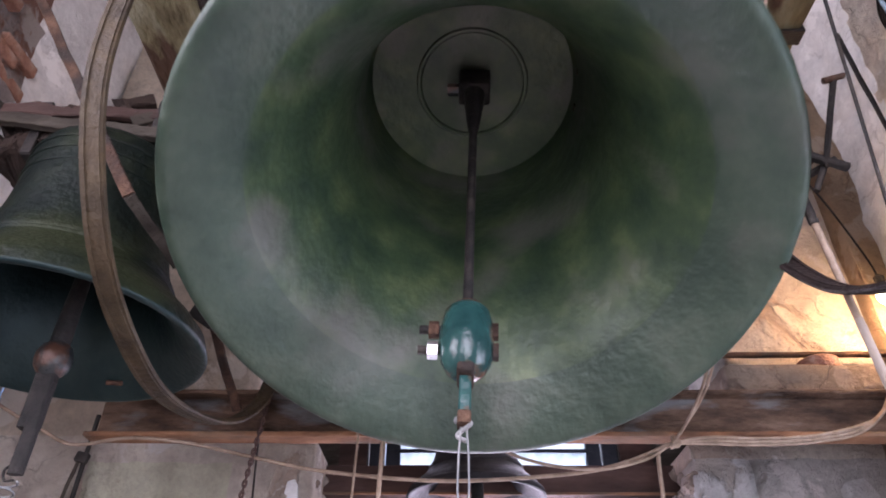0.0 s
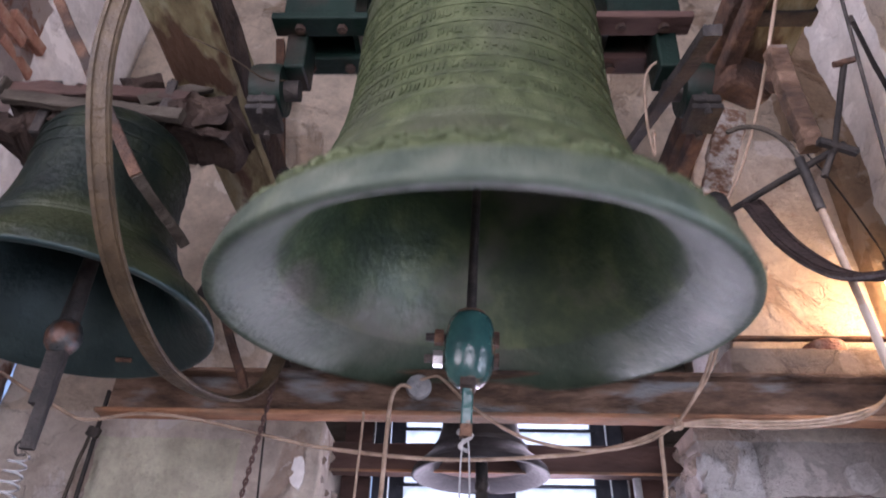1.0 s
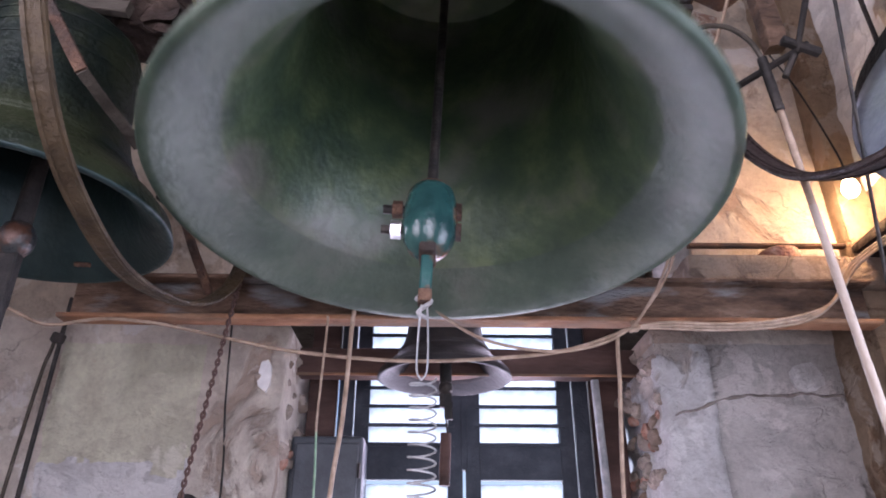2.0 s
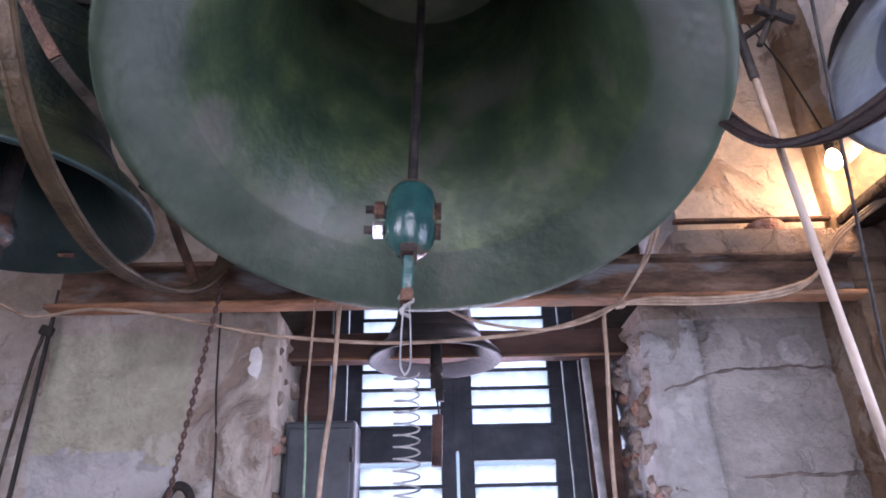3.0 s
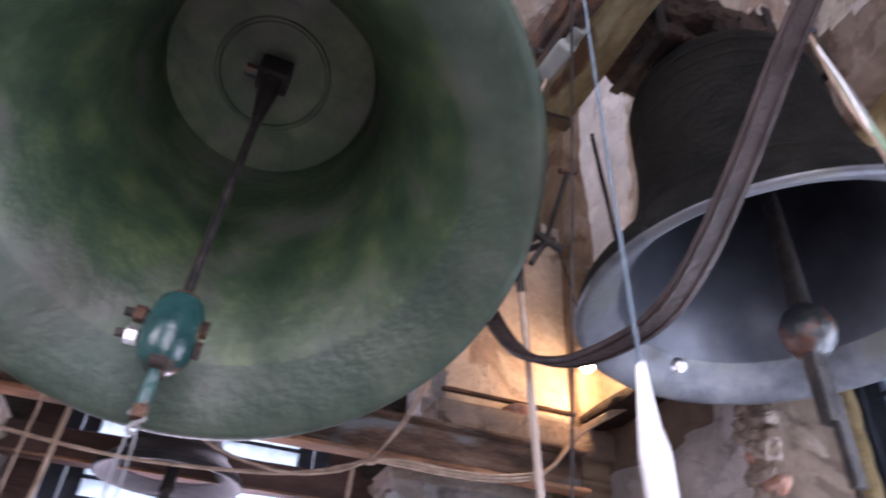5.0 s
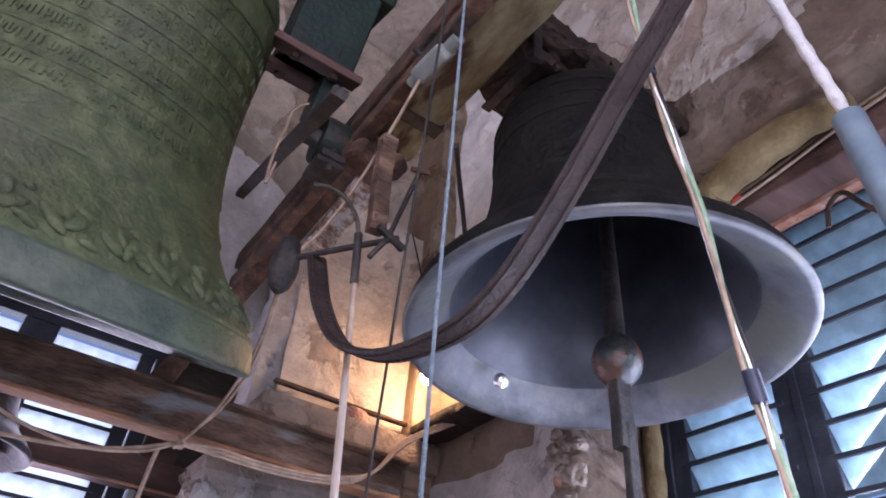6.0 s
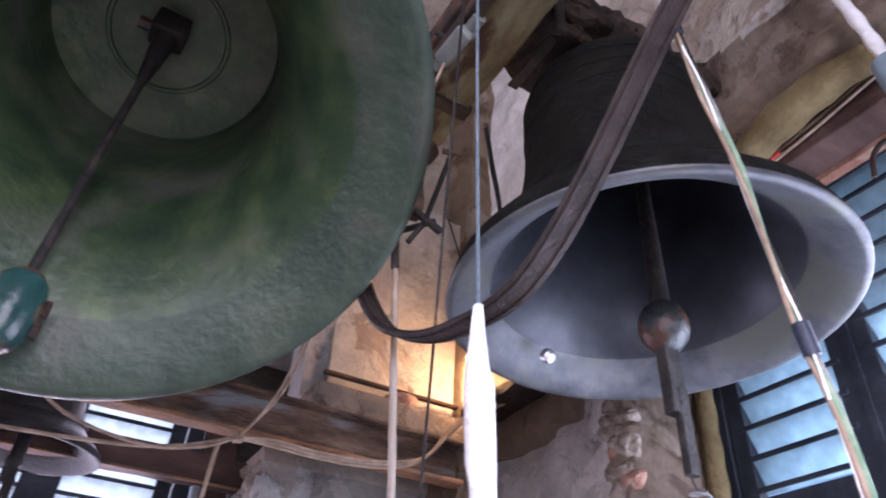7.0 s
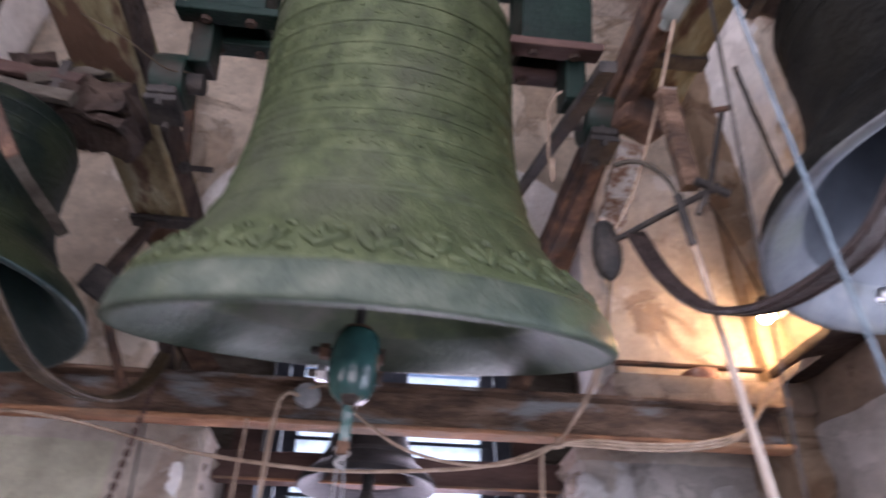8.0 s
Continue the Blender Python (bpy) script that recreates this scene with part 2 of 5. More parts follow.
CABLE = material("dusty_beige_cable", [(0.16, 0.115, 0.08), (0.25, 0.185, 0.135), (0.34, 0.26, 0.20)], 20, 0.6, 0.0, 0.1, 90)
CABLE_GREY = material("grey_cable", [(0.12, 0.13, 0.135), (0.19, 0.195, 0.20), (0.27, 0.27, 0.27)], 20, 0.6, 0.0, 0.1, 90)
GREEN_WIRE = material("green_wire", [(0.09, 0.17, 0.11), (0.14, 0.24, 0.155), (0.30, 0.35, 0.25)], 25, 0.5, 0.0, 0.05, 90)
BLUE_ROPE = material("blue_grey_rope", [(0.085, 0.12, 0.15), (0.13, 0.175, 0.21), (0.17, 0.22, 0.26)], 60, 0.8, 0.0, 0.6, 200)
WHITE_TAPE = material("white_cloth_tape", [(0.70, 0.72, 0.74), (0.80, 0.81, 0.82), (0.84, 0.84, 0.84)], 20, 0.7, 0.0, 0.5, 90)
PIPE = material("pale_plastic_conduit", [(0.18, 0.145, 0.115), (0.29, 0.24, 0.20), (0.42, 0.37, 0.32)], 9, 0.45, 0.0, 0.15, 90, stretch=(1, 1, 0.4))
PIPE_BLUE = material("blue_grey_plastic_pipe", [(0.13, 0.19, 0.24), (0.18, 0.25, 0.31), (0.22, 0.30, 0.36)], 8, 0.4, 0.0, 0.1, 90)
BLACK_TAPE = material("dark_blue_tape", [(0.012, 0.016, 0.03), (0.02, 0.026, 0.045), (0.03, 0.036, 0.06)], 20, 0.4, 0.0, 0.1, 90)
GREY_BOX = material("grey_green_plastic", [(0.1100, 0.1250, 0.1150), (0.1550, 0.1700, 0.1600), (0.1900, 0.2050, 0.1900)], 9, 0.5, 0.0, 0.15, 90)
STEEL = material("bright_zinc_steel", [(0.50, 0.52, 0.54), (0.65, 0.67, 0.69), (0.75, 0.76, 0.77)], 20, 0.3, 0.9, 0.1, 90)
CABINET = material("dark_blue_grey_enamel", [(0.028, 0.034, 0.042), (0.042, 0.050, 0.060), (0.06, 0.07, 0.08)], 7, 0.45, 0.0, 0.1, 90)
FRAME_DARK = material("dark_blue_window_paint", [(0.010, 0.014, 0.022), (0.018, 0.024, 0.034), (0.035, 0.042, 0.055)], 8, 0.55, 0.0, 0.2, 90)
YELLOW = material("yellowed_foam_padding", [(0.0780, 0.0552, 0.0240), (0.1320, 0.0990, 0.0450), (0.1860, 0.1500, 0.0780)], 8, 0.85, 0.0, 0.5, 60)
FLAKED = material("flaking_white_paint_on_rust", [(0.13, 0.065, 0.04), (0.20, 0.12, 0.08), (0.42, 0.38, 0.34), (0.5, 0.46, 0.42)], 22, 0.9, 0.0, 0.9, 60)
RED = material("red_plastic", [(0.45, 0.03, 0.03), (0.55, 0.05, 0.05), (0.6, 0.08, 0.07)], 9, 0.5)


def slat_material(name, color):
    m = bpy.data.materials.new(name)
    m.use_nodes = True
    n, link = m.node_tree.nodes, m.node_tree.links.new
    b = n["Principled BSDF"]
    co, ns, rp = n.new("ShaderNodeTexCoord"), n.new("ShaderNodeTexNoise"), n.new("ShaderNodeValToRGB")
    ns.inputs["Scale"].default_value, ns.inputs["Detail"].default_value = 22, 9
    link(co.outputs["Object"], ns.inputs["Vector"])
    rp.color_ramp.elements[0].position, rp.color_ramp.elements[1].position = 0.35, 0.7
    rp.color_ramp.elements[0].color = (*[c * 0.74 for c in color], 1)
    rp.color_ramp.elements[1].color = (*color, 1)
    link(ns.outputs[0], rp.inputs[0])
    link(rp.outputs[0], b.inputs["Base Color"])
    b.inputs["Roughness"].default_value = 0.35
    tr, mx = n.new("ShaderNodeBsdfTranslucent"), n.new("ShaderNodeMixShader")
    link(rp.outputs[0], tr.inputs[0])
    mx.inputs[0].default_value = 0.75
    link(b.outputs[0], mx.inputs[1])
    link(tr.outputs[0], mx.inputs[2])
    link(mx.outputs[0], n["Material Output"].inputs[0])
    return m


CRACK = material("dark_crack_strip", [(0.09, 0.075, 0.065), (0.16, 0.135, 0.12), (0.24, 0.205, 0.18)], 12, 0.95, bump=0.8)
SLAT_NORTH = slat_material("frosted_glass_blade", (0.74, 0.79, 0.82))
SLAT_EAST = slat_material("blue_frosted_glass_blade", (0.38, 0.49, 0.54))
GLOW = bpy.data.materials.new("lit_bulb_glass")
GLOW.use_nodes = True
GLOW.node_tree.nodes["Principled BSDF"].inputs["Emission Color"].default_value = (1.0, 0.72, 0.36, 1)
GLOW.node_tree.nodes["Principled BSDF"].inputs["Emission Strength"].default_value = 40

# ---- mesh helpers ----
V = Vector


def part(name, bm, mats, parent=None, label="", smooth=None):
    """Links a bmesh as one mesh object under parent. Faces less than smooth degrees apart are shaded smooth."""
    me = bpy.data.meshes.new(name)
    bmesh.ops.recalc_face_normals(bm, faces=bm.faces)
    if smooth:
        for f in bm.faces:
            f.smooth = True
        for e in bm.edges:
            if len(e.link_faces) == 2 and e.calc_face_angle(0) > radians(smooth):
                e.smooth = False
    bm.to_mesh(me)
    bm.free()
    for m in (mats if isinstance(mats, (list, tuple)) else [mats]):
        me.materials.append(m)
    ob = new(name, me)
    ob.parent = parent
    if label:
        tagged(ob, label)
    return ob


def lathe(profile, seg=96, close=True, slots=None):
    """A surface of revolution round z from (r, z) points."""
    bm = bmesh.new()
    rings = []
    for r, z in profile:
        if r < 1e-6:
            rings.append([bm.verts.new((0, 0, z))])
        else:
            rings.append([bm.verts.new((r * math.cos(a), r * math.sin(a), z)) for a in [2 * math.pi * k / seg for k in range(seg)]])
    n = len(rings)
    for i in range(n if close else n - 1):
        a, b = rings[i], rings[(i + 1) % n]
        if len(a) == 1 and len(b) == 1:
            continue
        for k in range(seg):
            l = (k + 1) % seg
            vs = [a[k % len(a)], a[l % len(a)], b[l % len(b)], b[k % len(b)]]
            vs = list(dict.fromkeys(vs))
            f = bm.faces.new(vs)
            if slots:
                f.material_index = slots[i]
    return bm


def add_box(bm, c, s, m=None, bevel=0.0, wear=0.0, seed=0):
    """A box of size s at c, bevelled, turned by m."""
    r = bmesh.ops.create_cube(bm, size=1)
    vs = r["verts"]
    bmesh.ops.scale(bm, vec=s, verts=vs)
    if bevel:
        es = list({e for v in vs for e in v.link_edges})
        g = bmesh.ops.bevel(bm, geom=es, offset=bevel, segments=2, affect="EDGES", profile=0.5)
        vs = list({v for f in g["faces"] for v in f.verts} | {v for v in vs if v.is_valid})
    t = Matrix.Translation(c) @ (m if m else Matrix())
    bmesh.ops.transform(bm, matrix=t, verts=vs)
    return vs


def boxbm(c, s, m=None, bevel=0.004):
    bm = bmesh.new()
    add_box(bm, c, s, m, bevel)
    return bm


def aim(a, b, side=(0, 0, 1)):
    """A frame at a whose z runs to b, and whose x lies towards side."""
    z = (V(b) - V(a)).normalized()
    x = V(side) - z * z.dot(V(side))
    if x.length < 1e-4:
        x = V((1, 0, 0)) - z * z.x
    x.normalize()
    y = z.cross(x)
    return Matrix(((x.x, y.x, z.x, a[0]), (x.y, y.y, z.y, a[1]), (x.z, y.z, z.z, a[2]), (0, 0, 0, 1)))


def barbm(a, b, w, h, side=(0, 0, 1), cuts=10, rough=0.0, bevel=0.004, seed=1):
    """A bar from a to b; w along side, h across; rough: how uneven its surface is."""
    bm = bmesh.new()
    L = (V(b) - V(a)).length
    m = aim(a, b, side)
    hw, hh = w / 2 - bevel, h / 2 - bevel
    sec = [(hw + bevel, hh), (hw, hh + bevel), (0, hh + bevel), (-hw, hh + bevel), (-hw - bevel, hh), (-hw - bevel, 0), (-hw - bevel, -hh), (-hw, -hh - bevel), (0, -hh - bevel), (hw, -hh - bevel), (hw + bevel, -hh), (hw + bevel, 0)]
    rings = []
    for k in range(cuts + 1):
        ring = []
        for x, y in sec:
            p = m @ V((x, y, L * k / cuts))
            if rough:
                p += noise.noise_vector(p * 9 + V((seed * 7.1, 0, 0))) * rough + noise.noise_vector(p * 31 + V((0, seed * 3.3, 0))) * rough * 0.5
            ring.append(bm.verts.new(p))
        rings.append(ring)
    for a2, b2 in zip(rings, rings[1:]):
        for k in range(12):
            bm.faces.new((a2[k], a2[(k + 1) % 12], b2[(k + 1) % 12], b2[k]))
    bm.faces.new(rings[0][::-1])
    bm.faces.new(rings[-1])
    return bm


def smooth_path(pts, n=8):
    """Catmull-Rom through pts."""
    P = [V(p) for p in pts]
    P = [P[0] * 2 - P[1]] + P + [P[-1] * 2 - P[-2]]
    out = []
    for i in range(1, len(P) - 2):
        a, b, c, d = P[i - 1:i + 3]
        for k in range(n):
            t = k / n
            out.append(0.5 * (2 * b + (c - a) * t + (2 * a - 5 * b + 4 * c - d) * t * t + (3 * b - a - 3 * c + d) * t ** 3))
    out.append(P[-2])
    return out


def sweep(path, sec, side=None, bm=None, scale=None):
    """Sweeps a closed section (x, y) along a path; side: the direction the section's x keeps to."""
    bm = bm or bmesh.new()
    rings = []
    x0 = None
    n = len(path)
    for i, p in enumerate(path):
        z = (path[min(i + 1, n - 1)] - path[max(i - 1, 0)]).normalized()
        if side is not None:
            x = V(side)
        else:
            x = x0 if x0 is not None else (V((1, 0, 0)) if abs(z.x) < 0.8 else V((0, 1, 0)))
        x = (x - z * z.dot(x)).normalized()
        x0 = x
        y = z.cross(x)
        k = scale(i / (n - 1)) if scale else 1
        rings.append([bm.verts.new(p + (x * a + y * b) * k) for a, b in sec])
    m = len(sec)
    for a, b in zip(rings, rings[1:]):
        for k in range(m):
            bm.faces.new((a[k], a[(k + 1) % m], b[(k + 1) % m], b[k]))
    bm.faces.new(rings[0][::-1])
    bm.faces.new(rings[-1])
    return bm


def circle(r, n=10):
    return [(r * math.cos(2 * math.pi * k / n), r * math.sin(2 * math.pi * k / n)) for k in range(n)]


def tube(pts, r, n=8, seg=10, bm=None, scale=None):
    return sweep(smooth_path(pts, n) if len(pts) > 2 else [V(pts[0]), V(pts[1])], circle(r, seg), bm=bm, scale=scale)


def coil(top, r, wire, length, turns):
    pts = [V((top[0] + r * math.cos(2 * math.pi * turns * k / (turns * 14)), top[1] + r * math.sin(2 * math.pi * turns * k / (turns * 14)), top[2] - length * k / (turns * 14))) for k in range(turns * 14 + 1)]
    return sweep(pts, circle(wire, 6))


def empty(name, m=None):
    ob = new(name)
    if m:
        ob.matrix_basis = m
    return ob


# ---- setting ----


def wall_grid(name, origin, u, v, nrm, w, h, cell, thick, inside, snap, mats, pick, amp, label, groove=None):
    """A rough wall with openings: a grid of cells on its inner face, carried back by its thickness."""
    bm = bmesh.new()
    nu, nv = round(w / cell), round(h / cell)
    O, U, W, N = V(origin), V(u), V(v), V(nrm)
    grid = {}

    def vert(i, j):
        if (i, j) not in grid:
            a, b = snap(i * w / nu, j * h / nv)
            p = O + U * a + W * b
            d = noise.fractal(p * 1.7, 1.0, 2.0, 3) * amp + noise.fractal(p * 6.0, 1.0, 2.0, 4) * amp * 0.75
            if groove:
                d += groove(p)
            grid[i, j] = bm.verts.new(p + N * d)
        return grid[i, j]

    for i in range(nu):
        for j in range(nv):
            a, b = (i + 0.5) * w / nu, (j + 0.5) * h / nv
            if inside(a, b):
                continue
            f = bm.faces.new((vert(i, j), vert(i + 1, j), vert(i + 1, j + 1), vert(i, j + 1)))
            f.material_index = pick(a, b)
            f.smooth = True
    g = bmesh.ops.extrude_face_region(bm, geom=list(bm.faces), use_keep_orig=True)
    bmesh.ops.translate(bm, vec=-N * thick, verts=[x for x in g["geom"] if isinstance(x, bmesh.types.BMVert)])
    ob = part(name, bm, mats, label=label)
    return tagged(ob, kind="structure")


XW, XE, YN, YS, ZC = -1.85, 1.85, 2.65, -1.05, 5.3
ARC_X, ARC_Z, ARC_W, ARC_H, ARC_P, JAMB_Z = 0.18, 3.30, 1.0, 0.76, 2.6, 2.42


def arch_level(x, z):
    """1 on the flat arch's edge, less inside it."""
    return ((abs(x - ARC_X) / ARC_W) ** ARC_P + (max(z - ARC_Z, 0.0) / ARC_H) ** ARC_P) ** (1 / ARC_P)


def jamb(side, z):
    """The broken edges of the opening below the cross beam."""
    return (0.985 + 0.035 * noise.fractal(V((0, 2.0, z * 7)), 1.0, 2.0, 3)) if side > 0 else (-0.500 + 0.010 * noise.fractal(V((5.0, 0, z * 6)), 1.0, 2.0, 3))


def north_inside(a, b):
    x, z = a + XW, b
    if z < JAMB_Z:
        return z > 0.55 and jamb(-1, z) < x < jamb(1, z)
    return arch_level(x, z) < 1


def north_snap(a, b):
    x, z = a + XW, b
    if z > JAMB_Z:
        k = arch_level(x, z)
        if abs(k - 1) < 0.0155:
            return ARC_X + (x - ARC_X) / k - XW, (ARC_Z + (z - ARC_Z) / k if z > ARC_Z else b)
    elif z > 0.6:
        for s in (-1, 1):
            if abs(x - jamb(s, z)) < 0.0118:
                return jamb(s, z) - XW, b
    for xs in (-1.38, -0.82, 1.20):
        if z < 2.36 and abs(x - xs) < 0.0115:
            return xs - XW, b
    zc = crack_line(x) if x > 1.02 else panel_line(x)
    if (x > 1.02 or -1.39 < x < -0.81) and abs(z - zc) < 0.0115:
        return a, zc
    return a, b


def crack_line(x):
    return 2.145 - 0.40 * max(0.0, 1.27 - x) + 0.02 * noise.fractal(V((x * 6, 0, 4.0)), 1.0, 2.0, 4)


def panel_line(x):
    return 1.87 + 0.09 * noise.fractal(V((x * 6, 0, 7.0)), 1.0, 2.0, 5)


def north_pick(a, b):
    x, z = a + XW, b
    if z < 2.36 and x > 0.9:
        return 3 if x < 1.20 else 1
    if z < 2.34 and -1.38 < x < -0.82:
        return 2 if z > panel_line(x) else 3
    return 4 if z > 2.45 else 0


def north_groove(p):
    """Trowel marks in the panel, cracks and seams in the damp plaster, raised lumps on the rest."""
    x, z = p.x, p.z
    d = 0.0
    wob = noise.fractal(V((x * 5, z * 5, 8.8)), 1.0, 2.0, 4)
    if x > 1.02 and z < 2.36:
        for zc, x0 in ((crack_line(x), 1.0), (1.735 + 0.02 * wob, 1.26)):
            k = abs(z - zc) / 0.03
            d -= 0.022 * max(0.0, 1 - k * k) * (0.6 + 0.5 * abs(wob)) * (1 if x > x0 else 0)
        k = abs(x - 1.20) / 0.024
        d -= 0.012 * max(0.0, 1 - k * k)
        d += 0.012 * noise.fractal(V((x * 9, z * 20, 1.0)), 1.0, 2.0, 3)
    elif z < 2.36:
        d += 0.022 * noise.fractal(V(((x + z * 0.5) * 7, (z - x * 0.3) * 16, 3.0)), 1.0, 2.0, 4)
        d += 0.016 * abs(wob)
    return d


wall_grid("wall_north", (XW, YN, 0), (1, 0, 0), (0, 0, 1), (0, -1, 0), XE - XW, ZC, 0.022, 0.62, north_inside, north_snap,
          [PLASTER, GREY_PLASTER, GREEN_PLASTER, LIME_PLASTER, BEIGE_PLASTER], north_pick, 0.03, "pinkish crumbling plaster wall with an arched opening", north_groove)


def wall_crack(pts, wide):
    """A dark strip of uneven width along a crack's groove in the damp plaster."""
    path = []
    for x, z in pts:
        p = V((x, YN, z))
        d = noise.fractal(p * 1.7, 1.0, 2.0, 3) * 0.03 + noise.fractal(p * 6.0, 1.0, 2.0, 4) * 0.0225 + north_groove(p)
        path.append(p + V((0, -d, 0)))
    bm = sweep(path, circle(wide, 8), scale=lambda t: 0.7 + 0.55 * noise.fractal(V((t * 14, wide * 900, 0)), 1.0, 2.0, 3))
    tagged(part("wall_crack", bm, CRACK, label="dark crack in the damp grey plaster", smooth=60), kind="structure")


wall_crack([(1.03 + 0.02 * k, crack_line(1.03 + 0.02 * k)) for k in range(40)], 0.009)
wall_crack([(1.28 + 0.02 * k, 1.735 + 0.02 * noise.fractal(V(((1.28 + 0.02 * k) * 5, 8.7, 8.8)), 1.0, 2.0, 4)) for k in range(28)], 0.010)


def side_inside(y0, y1, z0, z1):
    return lambda a, b: y0 < a + YS < y1 and z0 < b < z1


def no_snap(a, b):
    return a, b


def side_pick(a, b):
    y = a + YS
    n = noise.noise(V((y * 3, b * 3, 1.7))) * 0.10
    # whitewash by the back corners, its white raised in place of light from above
    if b > 2.9 and y > 1.98 + n:
        return 1
    if 3.0 < b < 3.52 + n and y < 1.25 or 2.42 + n * 0.5 < b < 3.0 and y > 1.75 or b < 2.66 and 1.3 < y < 1.585 + n * 0.4:
        return 3
    return 0 if b > 2.5 else 2


wall_grid("wall_east", (XE, YS, 0), (0, 1, 0), (0, 0, 1), (-1, 0, 0), YN - YS, ZC, 0.03, 0.55, side_inside(-0.1, 1.5, 0.9, 3.2), no_snap,
          [PLASTER, WHITE_PLASTER, GREY_PLASTER, BROWN_PLASTER], side_pick, 0.03, "beige crumbling plaster wall beside a louvred window")
wall_grid("wall_west", (XW, YS, 0), (0, 1, 0), (0, 0, 1), (1, 0, 0), YN - YS, ZC, 0.05, 0.55, side_inside(-0.7, 0.4, 1.0, 4.3), no_snap,
          [BRICK_WALL, WHITE_PLASTER, PLASTER, BRICK_WALL], side_pick, 0.03, "bare brick wall with remains of plaster and whitewash")
# the opening is assumed, made for the added south lamp
wall_grid("wall_south", (XW, YS, 0), (1, 0, 0), (0, 0, 1), (0, 1, 0), XE - XW, ZC, 0.1, 0.55, lambda a, b: 1.2 < a < 2.7 and 0.9 < b < 4.5, no_snap,
          [PLASTER], lambda a, b: 0, 0.02, "plain plaster wall with an opening added for light")
tagged(part("floor", boxbm((0, 0.8, -0.05), (4.9, 5.2, 0.1)), FLOOR, label="unseen wooden belfry floor, pale to throw light upwards"), kind="structure")
tagged(part("ceiling", boxbm((0, 0.8, ZC + 0.06), (4.9, 5.2, 0.1)), PLASTER, label="plain plaster ceiling of the belfry"), kind="structure")


def rubble_pier(name, x0, x1, y0, y1, z0, z1, mat, label, seed):
    """A rough masonry pier built into the opening."""
    bm = bmesh.new()
    add_box(bm, ((x0 + x1) / 2, (y0 + y1) / 2, (z0 + z1) / 2), (x1 - x0, y1 - y0, z1 - z0))
    bmesh.ops.subdivide_edges(bm, edges=bm.edges[:], cuts=9, use_grid_fill=True)
    for v in bm.verts:
        v.co += noise.noise_vector(v.co * 6 + V((seed, 0, 0))) * 0.02 + noise.noise_vector(v.co * 19) * 0.012
    return tagged(part(name, bm, mat, label=label, smooth=60), kind="structure")


# ---- windows ----


def louvred_window(name, place, width, z0, z1, leaves, pitch, slat, label, rail=0.11):
    """A frame with leaves of tilted glass blades. Local x runs along the window, y points outwards."""
    win = empty(name, place)
    part("window_frame", boxbm((0, 0, z1 + 0.03), (width + 0.12, 0.07, 0.09)), FRAME_DARK, win)
    part("window_frame", boxbm((0, 0, z0 - 0.03), (width + 0.12, 0.07, 0.09)), FRAME_DARK, win)
    for s in (-1, 1):
        part("window_frame", boxbm((s * (width / 2 + 0.035), 0, (z0 + z1) / 2), (0.07, 0.07, z1 - z0 - 0.03)), FRAME_DARK, win)
    lw = width / leaves
    for k in range(leaves):
        x = -width / 2 + lw * (k + 0.5)
        if k:
            low = rail[0] + 0.06 - place.translation.z
            part("mullion", boxbm((x - lw / 2, 0.002, (low + z1) / 2), (0.03, 0.07, z1 - low - 0.015)), FRAME_DARK, win)
        for q in (-1, 1):
            part("stile", boxbm((x + q * (lw / 2 - 0.040), -0.008, (z0 + z1) / 2), (0.066, 0.044, z1 - z0 - 0.03)), FRAME_DARK, win)
        z = z0 + 0.04
        while z < z1 - 0.02:
            if rail and rail[0] < z + place.translation.z < rail[1]:
                z += pitch
                continue
            bm = bmesh.new()
            add_box(bm, (x, 0.0, z), (lw - 0.09, 0.006, pitch * 1.13), pose(0, 0, 0, 28, random.uniform(-0.5, 0.5), 0))
            part("slat", bm, slat, win)
            part("slat_edge", boxbm((x, -0.030, z - 0.5 * pitch), (lw - 0.088, 0.012, 0.016), None, 0.002), FRAME_DARK, win)
            z += pitch
        if rail:
            zz = (rail[0] + rail[1]) / 2 - place.translation.z
            part("rail", boxbm((x, 0, zz), (lw - 0.086, 0.05, rail[1] - rail[0] - 0.05)), FRAME_DARK, win)
    return tagged(win, label, "window", kind="structure")


louvred_window("window_1", pose(0.23, 3.19, 0), 1.02, 0.75, 2.95, 2, 0.086, SLAT_NORTH, "dark wooden window with bright frosted glass louvre blades", (1.86, 2.07))
louvred_window("window_2", pose(2.32, 0.72, 0, 0, 0, -90), 1.5, 0.95, 3.14, 3, 0.105, SLAT_EAST, "dark wooden window with bluish glass louvre blades", (2.02, 2.20))
# the wall that closes the arch above the louvres, and the strips beside them
bm = bmesh.new()
add_box(bm, (ARC_X, 3.0, 3.56), (2.06, 0.53, 1.10))
bmesh.ops.subdivide_edges(bm, edges=bm.edges[:], cuts=12, use_grid_fill=True)
for v in bm.verts:
    v.co.y += noise.noise(v.co * 5) * 0.015
tagged(part("wall_tympanum", bm, ARCH_PLASTER, label="plaster filling the arch above the louvres, window light in its pale colour", smooth=60), kind="structure")
for x0, x1, nm in ((-0.50, -0.36, "window_surround"), (0.82, 0.98, "window_surround")):
    tagged(part(nm, boxbm(((x0 + x1) / 2, 3.2, 1.7), (x1 - x0 - 0.006, 0.05, 2.3)), WOOD_DARK, label="dark board closing the gap beside the window"), kind="structure")
